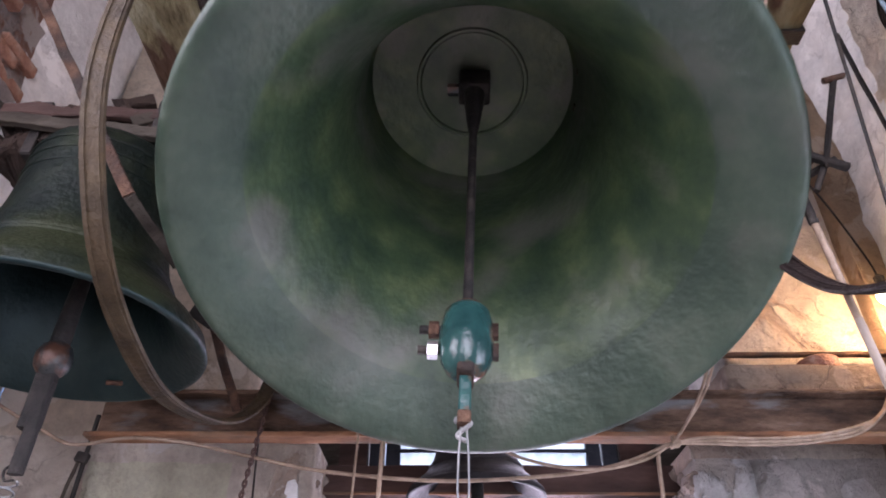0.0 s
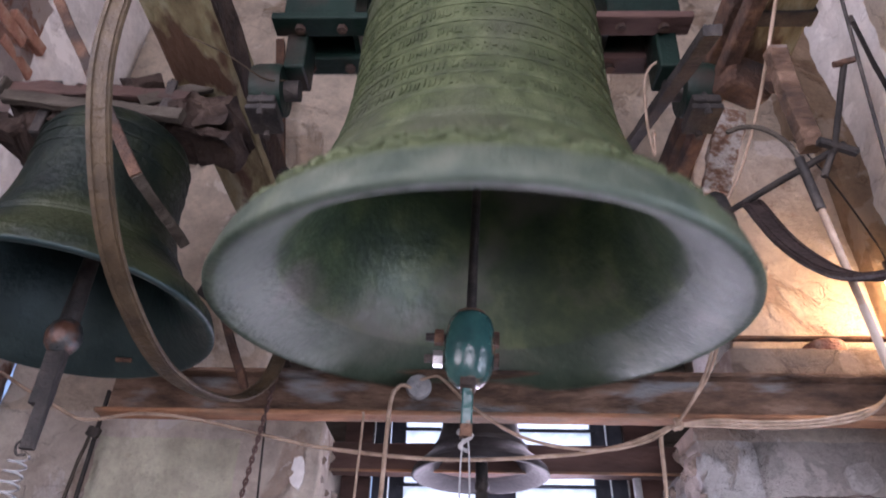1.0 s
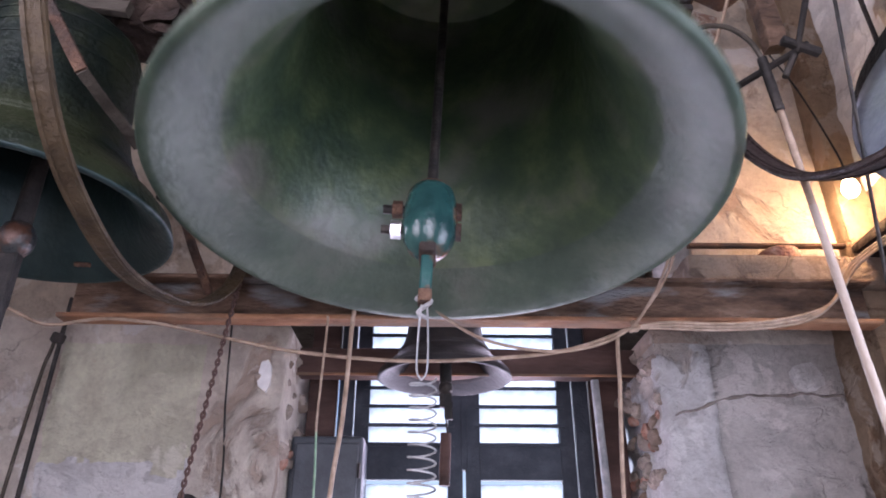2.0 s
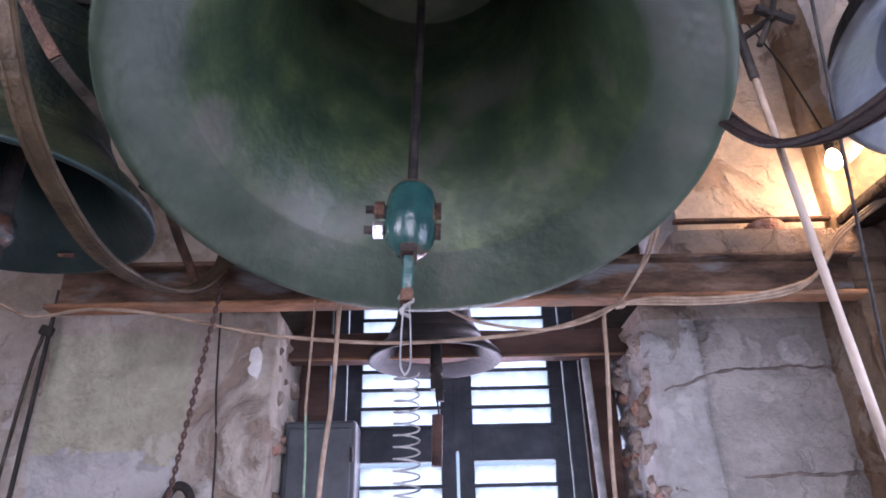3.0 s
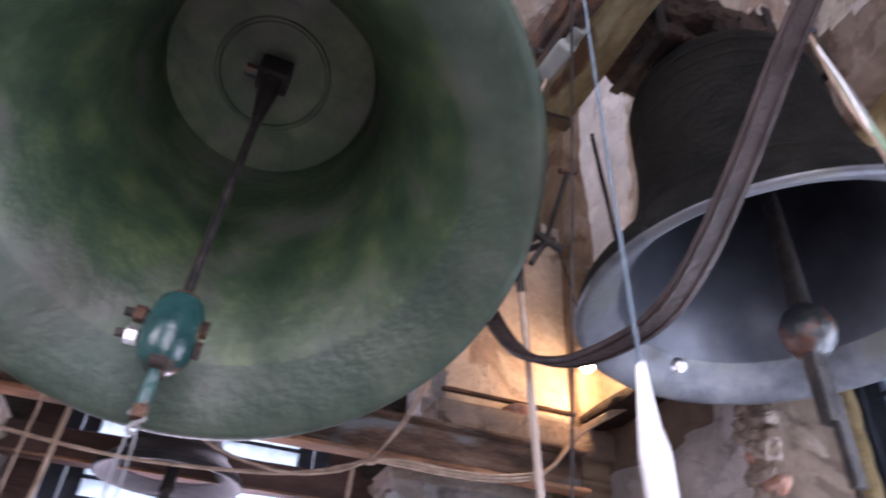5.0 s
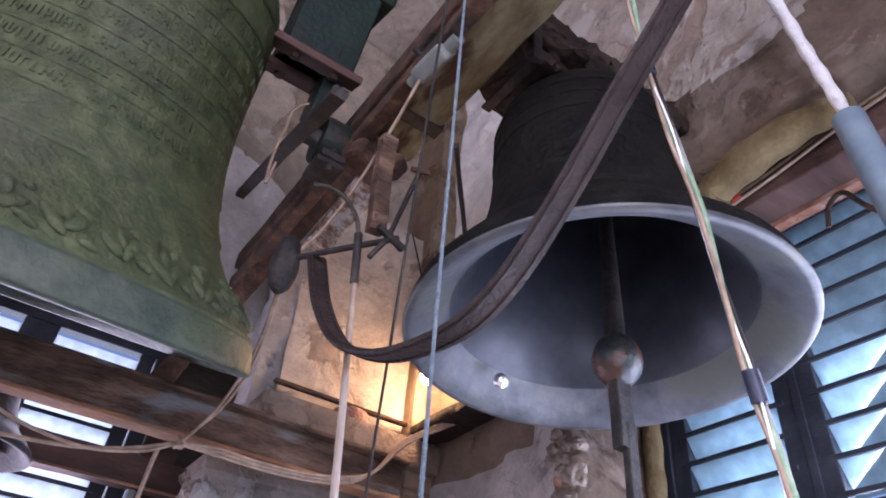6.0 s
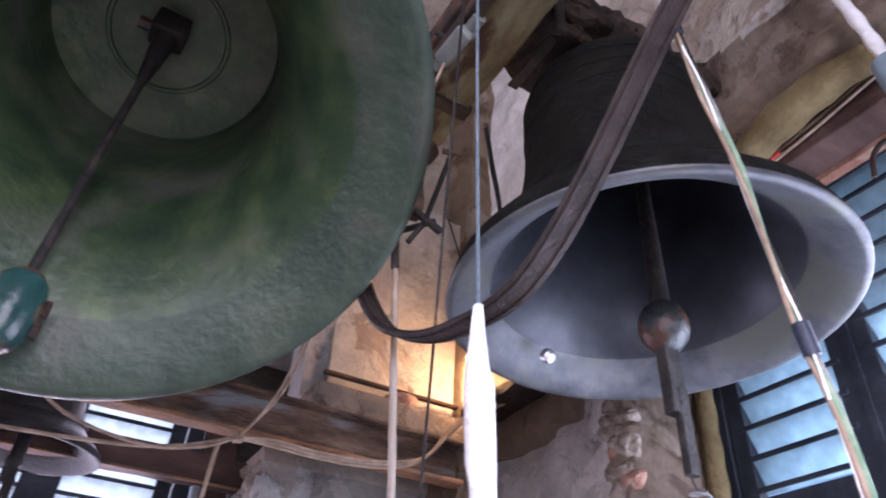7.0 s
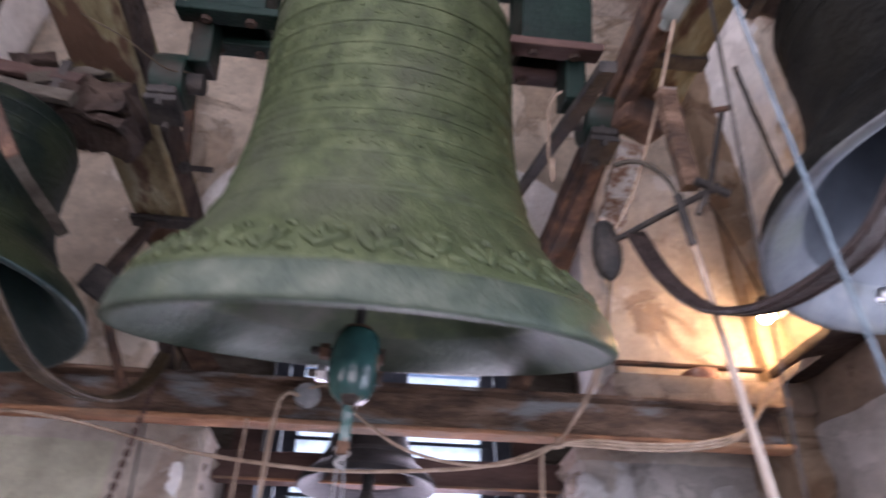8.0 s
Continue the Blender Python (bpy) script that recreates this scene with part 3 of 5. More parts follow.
for s, x0, x1 in ((0, -0.82, -0.36), (1, 0.82, 1.18)):
    tagged(part("window_surround", boxbm(((x0 + x1) / 2, 3.22, 2.68), (x1 - x0, 0.05, 0.64)), WOOD_GREY, label="weathered board beside the upper louvres"), kind="structure")

# ---- bells ----
R0 = 0.725
OUTER = [(0.712, 0.0), (0.724, 0.002), (0.731, 0.007), (0.733, 0.014), (0.729, 0.030), (0.720, 0.060), (0.709, 0.090), (0.704, 0.096), (0.694, 0.101), (0.684, 0.118), (0.652, 0.160), (0.604, 0.206), (0.560, 0.250), (0.521, 0.30), (0.491, 0.36), (0.467, 0.42), (0.442, 0.50),
         (0.424, 0.58), (0.410, 0.68), (0.402, 0.80), (0.398, 0.92), (0.394, 1.02), (0.386, 1.08), (0.366, 1.125), (0.328, 1.165), (0.25, 1.195), (0.12, 1.21), (0, 1.212)]
INNER = [(0, 1.105), (0.185, 1.10), (0.19, 1.092), (0.20, 1.092), (0.205, 1.10), (0.366, 1.088), (0.376, 1.065), (0.374, 0.95), (0.376, 0.80), (0.386, 0.62), (0.408, 0.46), (0.448, 0.33), (0.496, 0.225), (0.535, 0.160), (0.556, 0.128), (0.566, 0.116), (0.574, 0.108), (0.640, 0.046), (0.700, 0.003)]


def bell_body(radius, height, mats, parent, name="bell_body", seg=128, label=""):
    """A bell from its mouth at z = 0: outside, inside and lip as three faces of one casting."""
    k, q = radius / R0, height / 1.212
    prof = [(r * k, z * q) for r, z in OUTER + INNER]
    no, n = len(OUTER), len(OUTER) + len(INNER)
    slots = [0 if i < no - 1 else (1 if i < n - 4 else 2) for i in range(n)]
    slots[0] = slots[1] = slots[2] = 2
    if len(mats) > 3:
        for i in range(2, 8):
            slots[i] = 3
    bm = lathe(prof, seg, True, slots)
    return part(name, bm, mats, parent, label, smooth=40)


def ring_band(parent, r, z, w, h, mat, name="moulding", seg=96):
    part(name, lathe([(r - 0.01, z - h), (r + w * 0.7, z - h), (r + w, z - h * 0.4), (r + w, z + h * 0.4), (r + w * 0.7, z + h), (r - 0.01, z + h)], seg), mat, parent, smooth=35)


def outer_r(z, k=1.0, q=1.0):
    return float(np.interp(z / q, [p[1] for p in OUTER], [p[0] for p in OUTER])) * k


PIVOT = V((0.113, 1.582, 3.166))
HANG = 0.818
bell = empty("swinging_bell", Matrix.Translation(PIVOT))
tagged(bell, "large green weathered bronze bell swinging under a steel yoke", "bell")
LEAN = pose(0, 0, 0, 0, 0.9, 0)
body = bell_body(R0, 1.212, [BRONZE, BRONZE_IN, LIP, RIM], bell, label="olive green bronze casting, pale inside the lip")
body.matrix_basis = LEAN @ pose(0, 0, -HANG, 0, 0, 165)
for z, w, h in ((0.103, 0.004, 0.005), (0.33, 0.005, 0.006), (0.355, 0.003, 0.004), (0.445, 0.004, 0.005), (0.515, 0.004, 0.005), (0.585, 0.004, 0.005), (0.655, 0.004, 0.005), (0.725, 0.004, 0.005), (0.795, 0.004, 0.005), (0.865, 0.004, 0.005), (0.935, 0.005, 0.006), (1.035, 0.006, 0.008)):
    ring_band(body, outer_r(z), z, w, h, BRONZE)
# raised lettering, worn past reading: plain bars in rows
random.seed(4)
for z in (0.480, 0.550, 0.620, 0.690, 0.760, 0.830, 0.900):
    bm = bmesh.new()
    a = -math.pi
    r = outer_r(z)
    slope = math.degrees(math.atan2(outer_r(z - 0.02) - outer_r(z + 0.02), 0.04))
    while a < math.pi - 0.07:
        if random.random() < 0.88:
            wd = random.uniform(0.010, 0.017)
            at = pose(r * math.cos(a), r * math.sin(a), z, 0, 0, math.degrees(a)) @ pose(0, 0, 0, 0, -slope, 0)
            for k, (dy, dz, w, h) in enumerate(((-wd / 2, 0, 0.005, 0.030), (wd / 2, random.choice((0, 0.006)), 0.005, random.choice((0.030, 0.018))), (0, random.choice((0.012, 0.0, -0.012)), wd, 0.005))):
                if k < 1 or random.random() < 0.75:
                    add_box(bm, (0, 0, 0), (0.006, w, h), at @ pose(0, dy, dz))
            a += (wd + 0.012) / r
        else:
            a += 0.026 / r
    tagged(part("raised_lettering", bm, BRONZE, body), kind="stuff")
# a frieze of worn leaves above the rim
bm = bmesh.new()
for k in range(34):
    a = 2 * math.pi * k / 34
    for da, z, tilt, ln, wd in ((-0.035, 0.150, 42, 0.046, 0.016), (0.035, 0.155, -38, 0.042, 0.015), (0.0, 0.180, 8, 0.030, 0.013), (0.085, 0.135, 75, 0.030, 0.011), (0.055, 0.195, 60, 0.020, 0.010)):
        z += random.uniform(-0.008, 0.008)
        r = outer_r(z) + 0.001
        bmesh.ops.create_icosphere(bm, subdivisions=2, radius=1, matrix=pose(r * math.cos(a + da), r * math.sin(a + da), z, 0, 0, math.degrees(a + da)) @ pose(0, 0, 0, 0, -42, 0) @ pose(0, 0, 0, tilt + random.uniform(-18, 18), 0, 0) @ Matrix.Diagonal((0.012, wd * random.uniform(0.8, 1.2), ln * random.uniform(0.75, 1.1), 1)))
tagged(part("leaf_frieze", bm, BRONZE, body, smooth=80), kind="stuff")

yoke = part("yoke", boxbm((0, 0, 0.565), (1.40, 0.26, 0.17), None, 0.008), GREEN_STEEL, bell, "dark green painted steel yoke")
for s in (-1, 1):
    for yy in (-0.105, 0.105):
        part("yoke_cheek", boxbm((s * 0.535, yy, 0.33), (0.24, 0.035, 0.30), None, 0.006), GREEN_STEEL, yoke)
    for yy in (-0.095, 0.095):
        part("yoke_plate", boxbm((s * 0.53, yy, 0.165), (0.32, 0.085, 0.028), None, 0.005), GREEN_STEEL if s < 0 else WOOD_DARK, yoke)
    part("yoke_rib", boxbm((s * 0.43, 0, 0.335), (0.02, 0.18, 0.29), None, 0.004), GREEN_STEEL, yoke)
    part("yoke_rib", boxbm((s * 0.56, 0, 0.405), (0.02, 0.18, 0.15), None, 0.004), GREEN_STEEL, yoke)
    part("axle", tube([(s * 0.60, 0, -0.04), (s * 0.74, 0, -0.04)], 0.035, seg=20), IRON, yoke, smooth=40)
    part("yoke_arm", boxbm((s * 0.615, 0, 0.245), (0.07, 0.13, 0.47), None, 0.008), GREEN_STEEL, yoke)
    for xx in (0.46, 0.60):
        for yy in (-0.095, 0.095):
            part("bolt", lathe([(0, -0.015), (0.018, -0.015), (0.018, 0.0), (0, 0.0)], 6, False), RUST, yoke).matrix_basis = pose(s * xx, yy, 0.1505)
    part("crown_strap", boxbm((s * 0.16, 0, 0.465), (0.05, 0.30, 0.05), None, 0.006), IRON, yoke)

yoke.matrix_basis = pose(0, 0, 0.04)

CLAP_H = 0.96 - HANG
CLAP_X, CLAP_LEAN = 0.008, 2.4
clapper = empty("clapper", pose(CLAP_X, 0, CLAP_H, 0, CLAP_LEAN, 0))
clapper.parent = bell
tagged(clapper, "teal painted iron clapper with bolts and a flat tail")
part("clapper_hinge", boxbm((0, 0, 0.06), (0.11, 0.09, 0.10), None, 0.008), IRON, clapper)
part("hinge_nut", lathe([(0, -0.02), (0.022, -0.02), (0.022, 0.02), (0, 0.02)], 6, False), BALL, clapper).matrix_basis = pose(-0.075, 0, 0.04, 0, 90, 0)
part("clapper_rod", sweep([V((0, 0, 0.02 - 0.99 * k / 20)) for k in range(21)], circle(0.034, 12), scale=lambda t: 0.38 + 0.75 * max(0.0, 1 - t / 0.24) ** 0.7 + 0.12 * max(0.0, t - 0.8)), IRON, clapper, smooth=40)
ballp = lathe([(0, -0.965), (0.03, -0.965), (0.045, -0.972), (0.056, -0.985), (0.062, -1.01), (0.066, -1.06), (0.066, -1.085), (0.060, -1.125), (0.048, -1.15), (0.03, -1.165), (0, -1.168)], 40, False)
ball = part("clapper_ball", ballp, TEAL, clapper, "glossy chipped teal paint", smooth=50)
part("ball_socket", lathe([(0.022, -0.975), (0.026, -0.962), (0.038, -0.962), (0.046, -0.975), (0.040, -0.984), (0.024, -0.984)], 24), RUST, clapper, "rusty ring round the rod", smooth=50)
part("clapper_tail", barbm((0, 0, -1.10), (0, -0.005, -1.265), 0.028, 0.034, (1, 0, 0), 6, 0.001), TEAL, clapper)
part("tail_end", barbm((0, -0.005, -1.265), (0, -0.006, -1.295), 0.03, 0.032, (1, 0, 0), 3, 0.001), RUST, clapper)
part("tail_collar", boxbm((0, 0, -1.145), (0.040, 0.085, 0.06), None, 0.008), RUST, clapper)
for z, st in ((-1.035, RUST), (-1.095, STEEL)):
    part("bolt", sweep([V((-0.115, 0, z)), V((0.075, 0, z))], circle(0.011, 12)), IRON, clapper, smooth=40)
    part("nut", sweep([V((-0.092, 0, z)), V((-0.068, 0, z))], circle(0.022, 6)), st, clapper)
    part("nut", sweep([V((0.062, 0, z)), V((0.076, 0, z))], circle(0.022, 6)), RUST, clapper)

# cord and spring that hold the clapper's tail
spring = empty("tail_spring", pose(0.085, 1.55, 1.99))
tagged(spring, "grey steel coil spring on a doubled cord below the clapper", "spring")
part("knot", tube([(0.012, 0, 0.03), (-0.018, 0.012, 0.015), (0.015, -0.014, 0.0), (-0.014, 0.01, -0.018), (0.006, 0, -0.035)], 0.005), CABLE_GREY, spring, smooth=60)
part("cord", tube([(-0.006, 0, 0), (-0.012, 0, -0.07), (-0.014, 0.0, -0.15), (-0.004, 0, -0.175)], 0.0022), CABLE_GREY, spring, smooth=60)
part("cord", tube([(0.006, 0, 0), (0.009, 0, -0.07), (0.008, 0.0, -0.15), (-0.004, 0, -0.175)], 0.0022), CABLE_GREY, spring, smooth=60)
part("coil", coil((0, 0, -0.17), 0.028, 0.0022, 0.42, 17), CABLE_GREY, spring, smooth=60)


def hung_bell(name, mouth, tilt, radius, height, mats, label, clap, ballr, tail, ballmat):
    """A bell at rest, with a clapper that hangs inside it."""
    b = empty(name, Matrix.Translation(mouth))
    tagged(b, label, "bell")
    bd = bell_body(radius, height, mats, b, seg=96)
    bd.matrix_basis = tilt
    k, q = radius / R0, height / 1.212
    for z, w in ((0.34, 0.004), (0.37, 0.003), (0.86, 0.004), (0.95, 0.004), (1.03, 0.005)):
        ring_band(bd, outer_r(z) * k, z * q, w, 0.005, mats[0], seg=80)
    c = empty("clapper", pose(*(V(clap) - V(mouth))))
    c.parent = b
    top = height * 0.8 - (clap[2] - mouth[2])
    part("clapper_rod", sweep([V((0, 0, top)), V((0, 0, top * 0.5)), V((0, 0, ballr * 0.7))], circle(0.022, 12), scale=lambda t: 0.7 + 0.5 * t), IRON, c, smooth=40)
    part("clapper_ball", lathe([(0, ballr * 1.15), (ballr * 0.4, ballr * 1.1), (ballr * 0.75, ballr * 0.8), (ballr * 0.97, ballr * 0.3), (ballr, -0.1 * ballr), (ballr * 0.9, -0.5 * ballr), (ballr * 0.6, -0.9 * ballr), (0, -1.1 * ballr)], 32, False), ballmat, c, smooth=60)
    part("clapper_tail", barbm((0, 0, -ballr * 0.8), (0, 0, -tail * 0.62), 0.05, 0.032, (1, 0, 0), 8, 0.002), IRON, c)
    part("tail_strap", barbm((0.012, -0.006, -tail * 0.45), (0.012, -0.006, -tail), 0.034, 0.022, (1, 0, 0), 8, 0.002), IRON, c)
    return b


left_bell = hung_bell("hanging_bell", (-1.04, 1.62, 2.325), Matrix(), 0.405, 0.66, [BRONZE_DARK, BRONZE_DARK_IN, BRONZE_DARK_IN], "dark green bronze bell hanging at rest by the brick wall", (-1.008, 1.62, 2.275), 0.047, 0.30, BALL)
part("rust_spot", boxbm((0.03, 0.335, 0.035), (0.05, 0.012, 0.014), pose(0, 0, 0, 40, 0, 8), 0.003), RUST, left_bell, "orange rust spot inside the rim")
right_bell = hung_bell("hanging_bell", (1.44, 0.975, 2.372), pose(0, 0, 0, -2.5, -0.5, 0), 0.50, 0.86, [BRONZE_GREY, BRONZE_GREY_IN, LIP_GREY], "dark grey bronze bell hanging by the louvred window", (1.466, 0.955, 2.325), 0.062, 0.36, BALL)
part("bolt", lathe([(0, 0), (0.022, 0.0), (0.019, 0.02), (0.01, 0.026), (0, 0.027)], 16, False), STEEL, right_bell, "rusty bolt inside the rim", smooth=40).matrix_basis = pose(-0.04, 0.362, 0.018, 120, 0, 0)
small_bell = hung_bell("small_bell", (0.135, 2.80, 2.235), Matrix(), 0.278, 0.40, [BRONZE_SMALL, BRONZE_SMALL, LIP_SMALL], "small brown bronze bell hanging in the window arch", (0.14, 2.80, 2.20), 0.03, 0.13, IRON)
part("clapper_cord", tube([(0.006, 0, -0.16), (0.012, 0, -0.22), (0.008, 0, -0.27)], 0.004), IRON, small_bell)
part("clapper_weight", sweep([V((0.006, 0, -0.22)), V((0.0, 0, -0.42))], circle(0.022, 14)), WOOD_DARK, small_bell, "red brown counterweight", smooth=40)

# springs below the resting bells' clappers
for x, y, z, n in ((-1.010, 1.62, 1.975, 10), (1.50, 0.955, 1.955, 12)):
    sp = empty("clapper_spring", pose(x, y, z))
    tagged(sp, "thin steel coil spring hooked to a clapper", "spring")
    part("hook", tube([(0, 0, 0.03), (-0.018, 0, 0.012), (-0.010, 0, -0.012), (0.012, 0, -0.012)], 0.003), IRON, sp, smooth=60)
    part("coil", coil((0, 0, -0.015), 0.022, 0.0028, 0.24, n), CABLE_GREY, sp, smooth=60)

# ---- bell frame ----
cross = empty("cross_beam", pose(0.23, 2.30, 2.388))
tagged(cross, "rusty steel channel beam with blue grey paint remains", "beam")
part("web", barbm((-1.45, 0.03, 0), (1.45, 0.03, 0), 0.15, 0.012, (0, 0, 1), 40, 0.002), BEAM_RUST, cross)
part("flange", barbm((-1.45, 0, 0.078), (1.45, 0, 0.078), 0.014, 0.075, (0, 0, 1), 40, 0.002), BEAM_RUST, cross)
part("flange", barbm((-1.46, 0, -0.078), (1.45, 0, -0.078), 0.016, 0.085, (0, 0, 1), 40, 0.002), FLANGE, cross, "orange rust")
alcove = part("alcove_beam", barbm((-0.78, 2.95, 2.345), (1.18, 2.95, 2.345), 0.115, 0.11, (0, 0, 1), 16, 0.004), WOOD_DARK)
tagged(alcove, "dark red brown timber across the window arch", "beam")
part("edge_strip", boxbm((0.22, 2.89, 2.283), (1.5, 0.01, 0.012)), FLANGE, alcove, "pale worn edge")

left_beam = empty("frame_beam", pose(-0.79, 1.4, 3.29))
tagged(left_beam, "timber frame beam with flaking ochre and grey paint", "beam", "bell frame beams")
part("timber", barbm((-0.015, -2.40, 0), (-0.015, 1.22, 0), 0.20, 0.21, (0, 0, 1), 30, 0.006, 0.012, 3), OCHRE, left_beam)
part("side_rail", barbm((0.076, -2.40, 0.0), (0.076, 1.16, 0.0), 0.15, 0.04, (0, 0, 1), 44, 0.012, 0.006, 8), WOOD_ROT, left_beam)
part("clamp", boxbm((0, 0.98, -0.115), (0.26, 0.07, 0.022)), IRON, left_beam)
part("clamp_bolt", sweep([V((0.08, 0.72, -0.03)), V((0.225, 0.72, -0.03))], circle(0.012, 8)), IRON, left_beam)
part("clamp_nut", sweep([V((0.105, 0.72, -0.03)), V((0.135, 0.72, -0.03))], circle(0.025, 6)), IRON, left_beam)
right_beam = empty("frame_beam", pose(0.99, 0.4, 3.27))
tagged(right_beam, "timber frame beam with ochre paint and an iron band", "beam", "bell frame beams")
part("timber", barbm((0, -1.40, 0), (0, 1.08, 0), 0.20, 0.17, (0, 0, 1), 24, 0.006, 0.012, 5), OCHRE, right_beam)
part("iron_band", boxbm((0, 0.90, 0), (0.182, 0.055, 0.214), None, 0.004), IRON, right_beam)
for k, (x, z) in enumerate(((-0.105, 0.0), (-0.105, -0.12))):
    part("channel", barbm((x, 0.3, z), (x - 0.02, 2.22, z), 0.05 if k else 0.09, 0.05, (0, 0, 1), 20, 0.004, 0.004, 4 + k), RUST, right_beam)

for x, ob in ((-0.585, left_beam), (0.815, right_beam)):
    br = empty("bearing", pose(x, 1.582, 3.166))
    tagged(br, "dark green cast iron plummer block bearing", "bearing", "bell bearings")
    part("housing", lathe([(0.036, -0.05), (0.085, -0.05), (0.09, -0.03), (0.09, 0.03), (0.085, 0.05), (0.036, 0.05)], 32), GREEN_STEEL, br, smooth=40).matrix_basis = pose(0, 0, 0, 0, 90, 0)
    part("foot", boxbm((0, 0, -0.10), (0.09, 0.14, 0.03), None, 0.006), IRON, br)
    for yy in (-0.05, 0.05):
        part("foot_bolt", sweep([V((0, yy, -0.16)), V((0, yy, -0.06))], circle(0.012, 8)), IRON, br)
    part("bracket", boxbm((0, 0, -0.126), (0.10, 0.12, 0.022), None, 0.004), IRON, br)


def brace(name, a, b, w, h, mat, label, side=(0, 0, 1), rough=0.003, cat="brace"):
    return tagged(part(name, barbm(a, b, w, h, side, 14, rough, 0.003, len(label)), mat), label, cat)


# posts and braces
brace("brace", (1.25, 2.40, 4.0), (0.66, 2.34, 2.48), 0.075, 0.05, RUST, "rusty brown steel leg standing on the cross beam", (1, 0, 0))
brace("brace", (-0.62, 2.40, 2.70), (-0.45, 2.34, 2.48), 0.085, 0.05, RUST, "short rusty steel strut beside the bell", (1, 0, 0))
brace("brace", (-0.68, 2.42, 2.70), (-0.60, 2.36, 2.48), 0.05, 0.04, WOOD_ROT, "short brown timber strut on the cross beam", (1, 0, 0))
brace("brace", (0.655, 1.08, 2.845), (0.752, 2.60, 3.615), 0.045, 0.03, IRON, "dark iron bar slanting below the yoke", (1, 0, 0))
brace("pipe", (-0.99, 2.56, 4.6), (-0.755, 2.56, 3.05), 0.045, 0.045, RUST, "rusty upright pipe before the back wall", (1, 0, 0), 0.001, "pipe")
brace("brace", (-1.36, 1.36, 3.52), (-0.80, 1.36, 2.62), 0.032, 0.012, RUST, "rusty flat iron diagonal", (0.8, 0, 0.6))
brace("brace", (-0.80, 1.36, 2.62), (-0.74, 1.60, 2.56), 0.03, 0.012, WOOD_GREY, "grey end of a diagonal tie", (0.8, 0, 0.6))
brace("brace", (-0.80, 2.05, 2.66), (-0.72, 2.28, 2.40), 0.03, 0.02, RUST, "rusty tie down to the cross beam", (1, 0, 0))
brace("brace", (-0.84, 2.4, 3.18), (-0.80, 2.05, 2.68), 0.05, 0.03, WOOD_ROT, "brown timber strut under the frame beam", (1, 0, 0))
tagged(part("joint_plate", boxbm((-0.80, 2.04, 2.665), (0.11, 0.05, 0.10), pose(0, 0, 0, 20, 35, 0), 0.012), IRON), "dark iron plate joining the ties", "plate")
brace("brace", (1.07, 1.17, 3.0), (1.75, 1.92, 2.715), 0.035, 0.012, IRON, "grey flat iron bar from the frame beam to the wall", (0, 0, 1))
# timber yokes of the resting bells


def rotten_yoke(name, c, size, mat, label, seed, rz=0):
    """A cracked block of timber with iron straps."""
    y = empty(name, pose(*c, 0, 0, rz))
    tagged(y, label, "yoke")
    w, d, h = size
    for k in range(3):
        part("timber", barbm((-w / 2 + 0.02 * k, 0, (k - 1) * h / 3), (w / 2 - 0.03 * (k % 2), 0, (k - 1) * h / 3), h / 3 * 0.94, d * (0.85 + 0.12 * (k % 2)), (0, 0, 1), 60, 0.05, 0.01, seed + k), mat, y)
    for x in (-w * 0.28, w * 0.22):
        part("iron_strap", boxbm((x, -d * 0.53, 0), (0.035, 0.012, h * 1.15)), IRON, y)
        part("iron_strap", boxbm((x, 0, -h * 0.56), (0.035, d * 1.08, 0.012)), IRON, y)
    return y


rotten_yoke("bell_yoke", (-1.08, 1.66, 3.07), (0.78, 0.20, 0.20), WOOD_ROT, "rotten brown timber yoke above the dark green bell", 11)
rotten_yoke("bell_yoke", (1.42, 1.02, 3.40), (0.95, 0.24, 0.34), WOOD_ROT, "rotten brown timber yoke above the grey bell", 21)
brace("lever", (-1.42, 1.52, 3.08), (-0.82, 1.52, 2.99), 0.045, 0.03, WOOD_GREY, "grey weathered lever across the yoke", (0, 0, 1), 0.004, "lever")
brace("lever", (-1.44, 1.52, 3.16), (-1.52, 1.55, 2.88), 0.035, 0.015, WOOD_GREY, "short grey weathered strut", (0, 1, 0), 0.003, "lever")
brace("lever", (-0.99, 1.55, 3.08), (-0.78, 1.60, 3.22), 0.045, 0.025, WOOD_GREY, "grey weathered strut beside the yoke", (0, 0, 1), 0.003, "lever")

for a, b, w, h, mt in (((-1.46, 1.74, 3.20), (-0.86, 1.74, 3.18), 0.06, 0.09, WOOD_ROT), ((-1.44, 1.55, 3.15), (-0.84, 1.56, 3.12), 0.05, 0.03, WOOD_DARK), ((-0.97, 1.70, 3.24), (-0.80, 1.70, 3.21), 0.09, 0.12, WOOD_ROT), ((-1.10, 1.60, 3.20), (-0.98, 1.62, 3.25), 0.05, 0.06, WOOD_ROT)):
    tagged(part("timber_piece", barbm(a, b, w, h, (0, 0, 1), 16, 0.014, 0.004, int(w * 1000)), mt), "ragged rotten timber packing on the bell yoke", "timber")

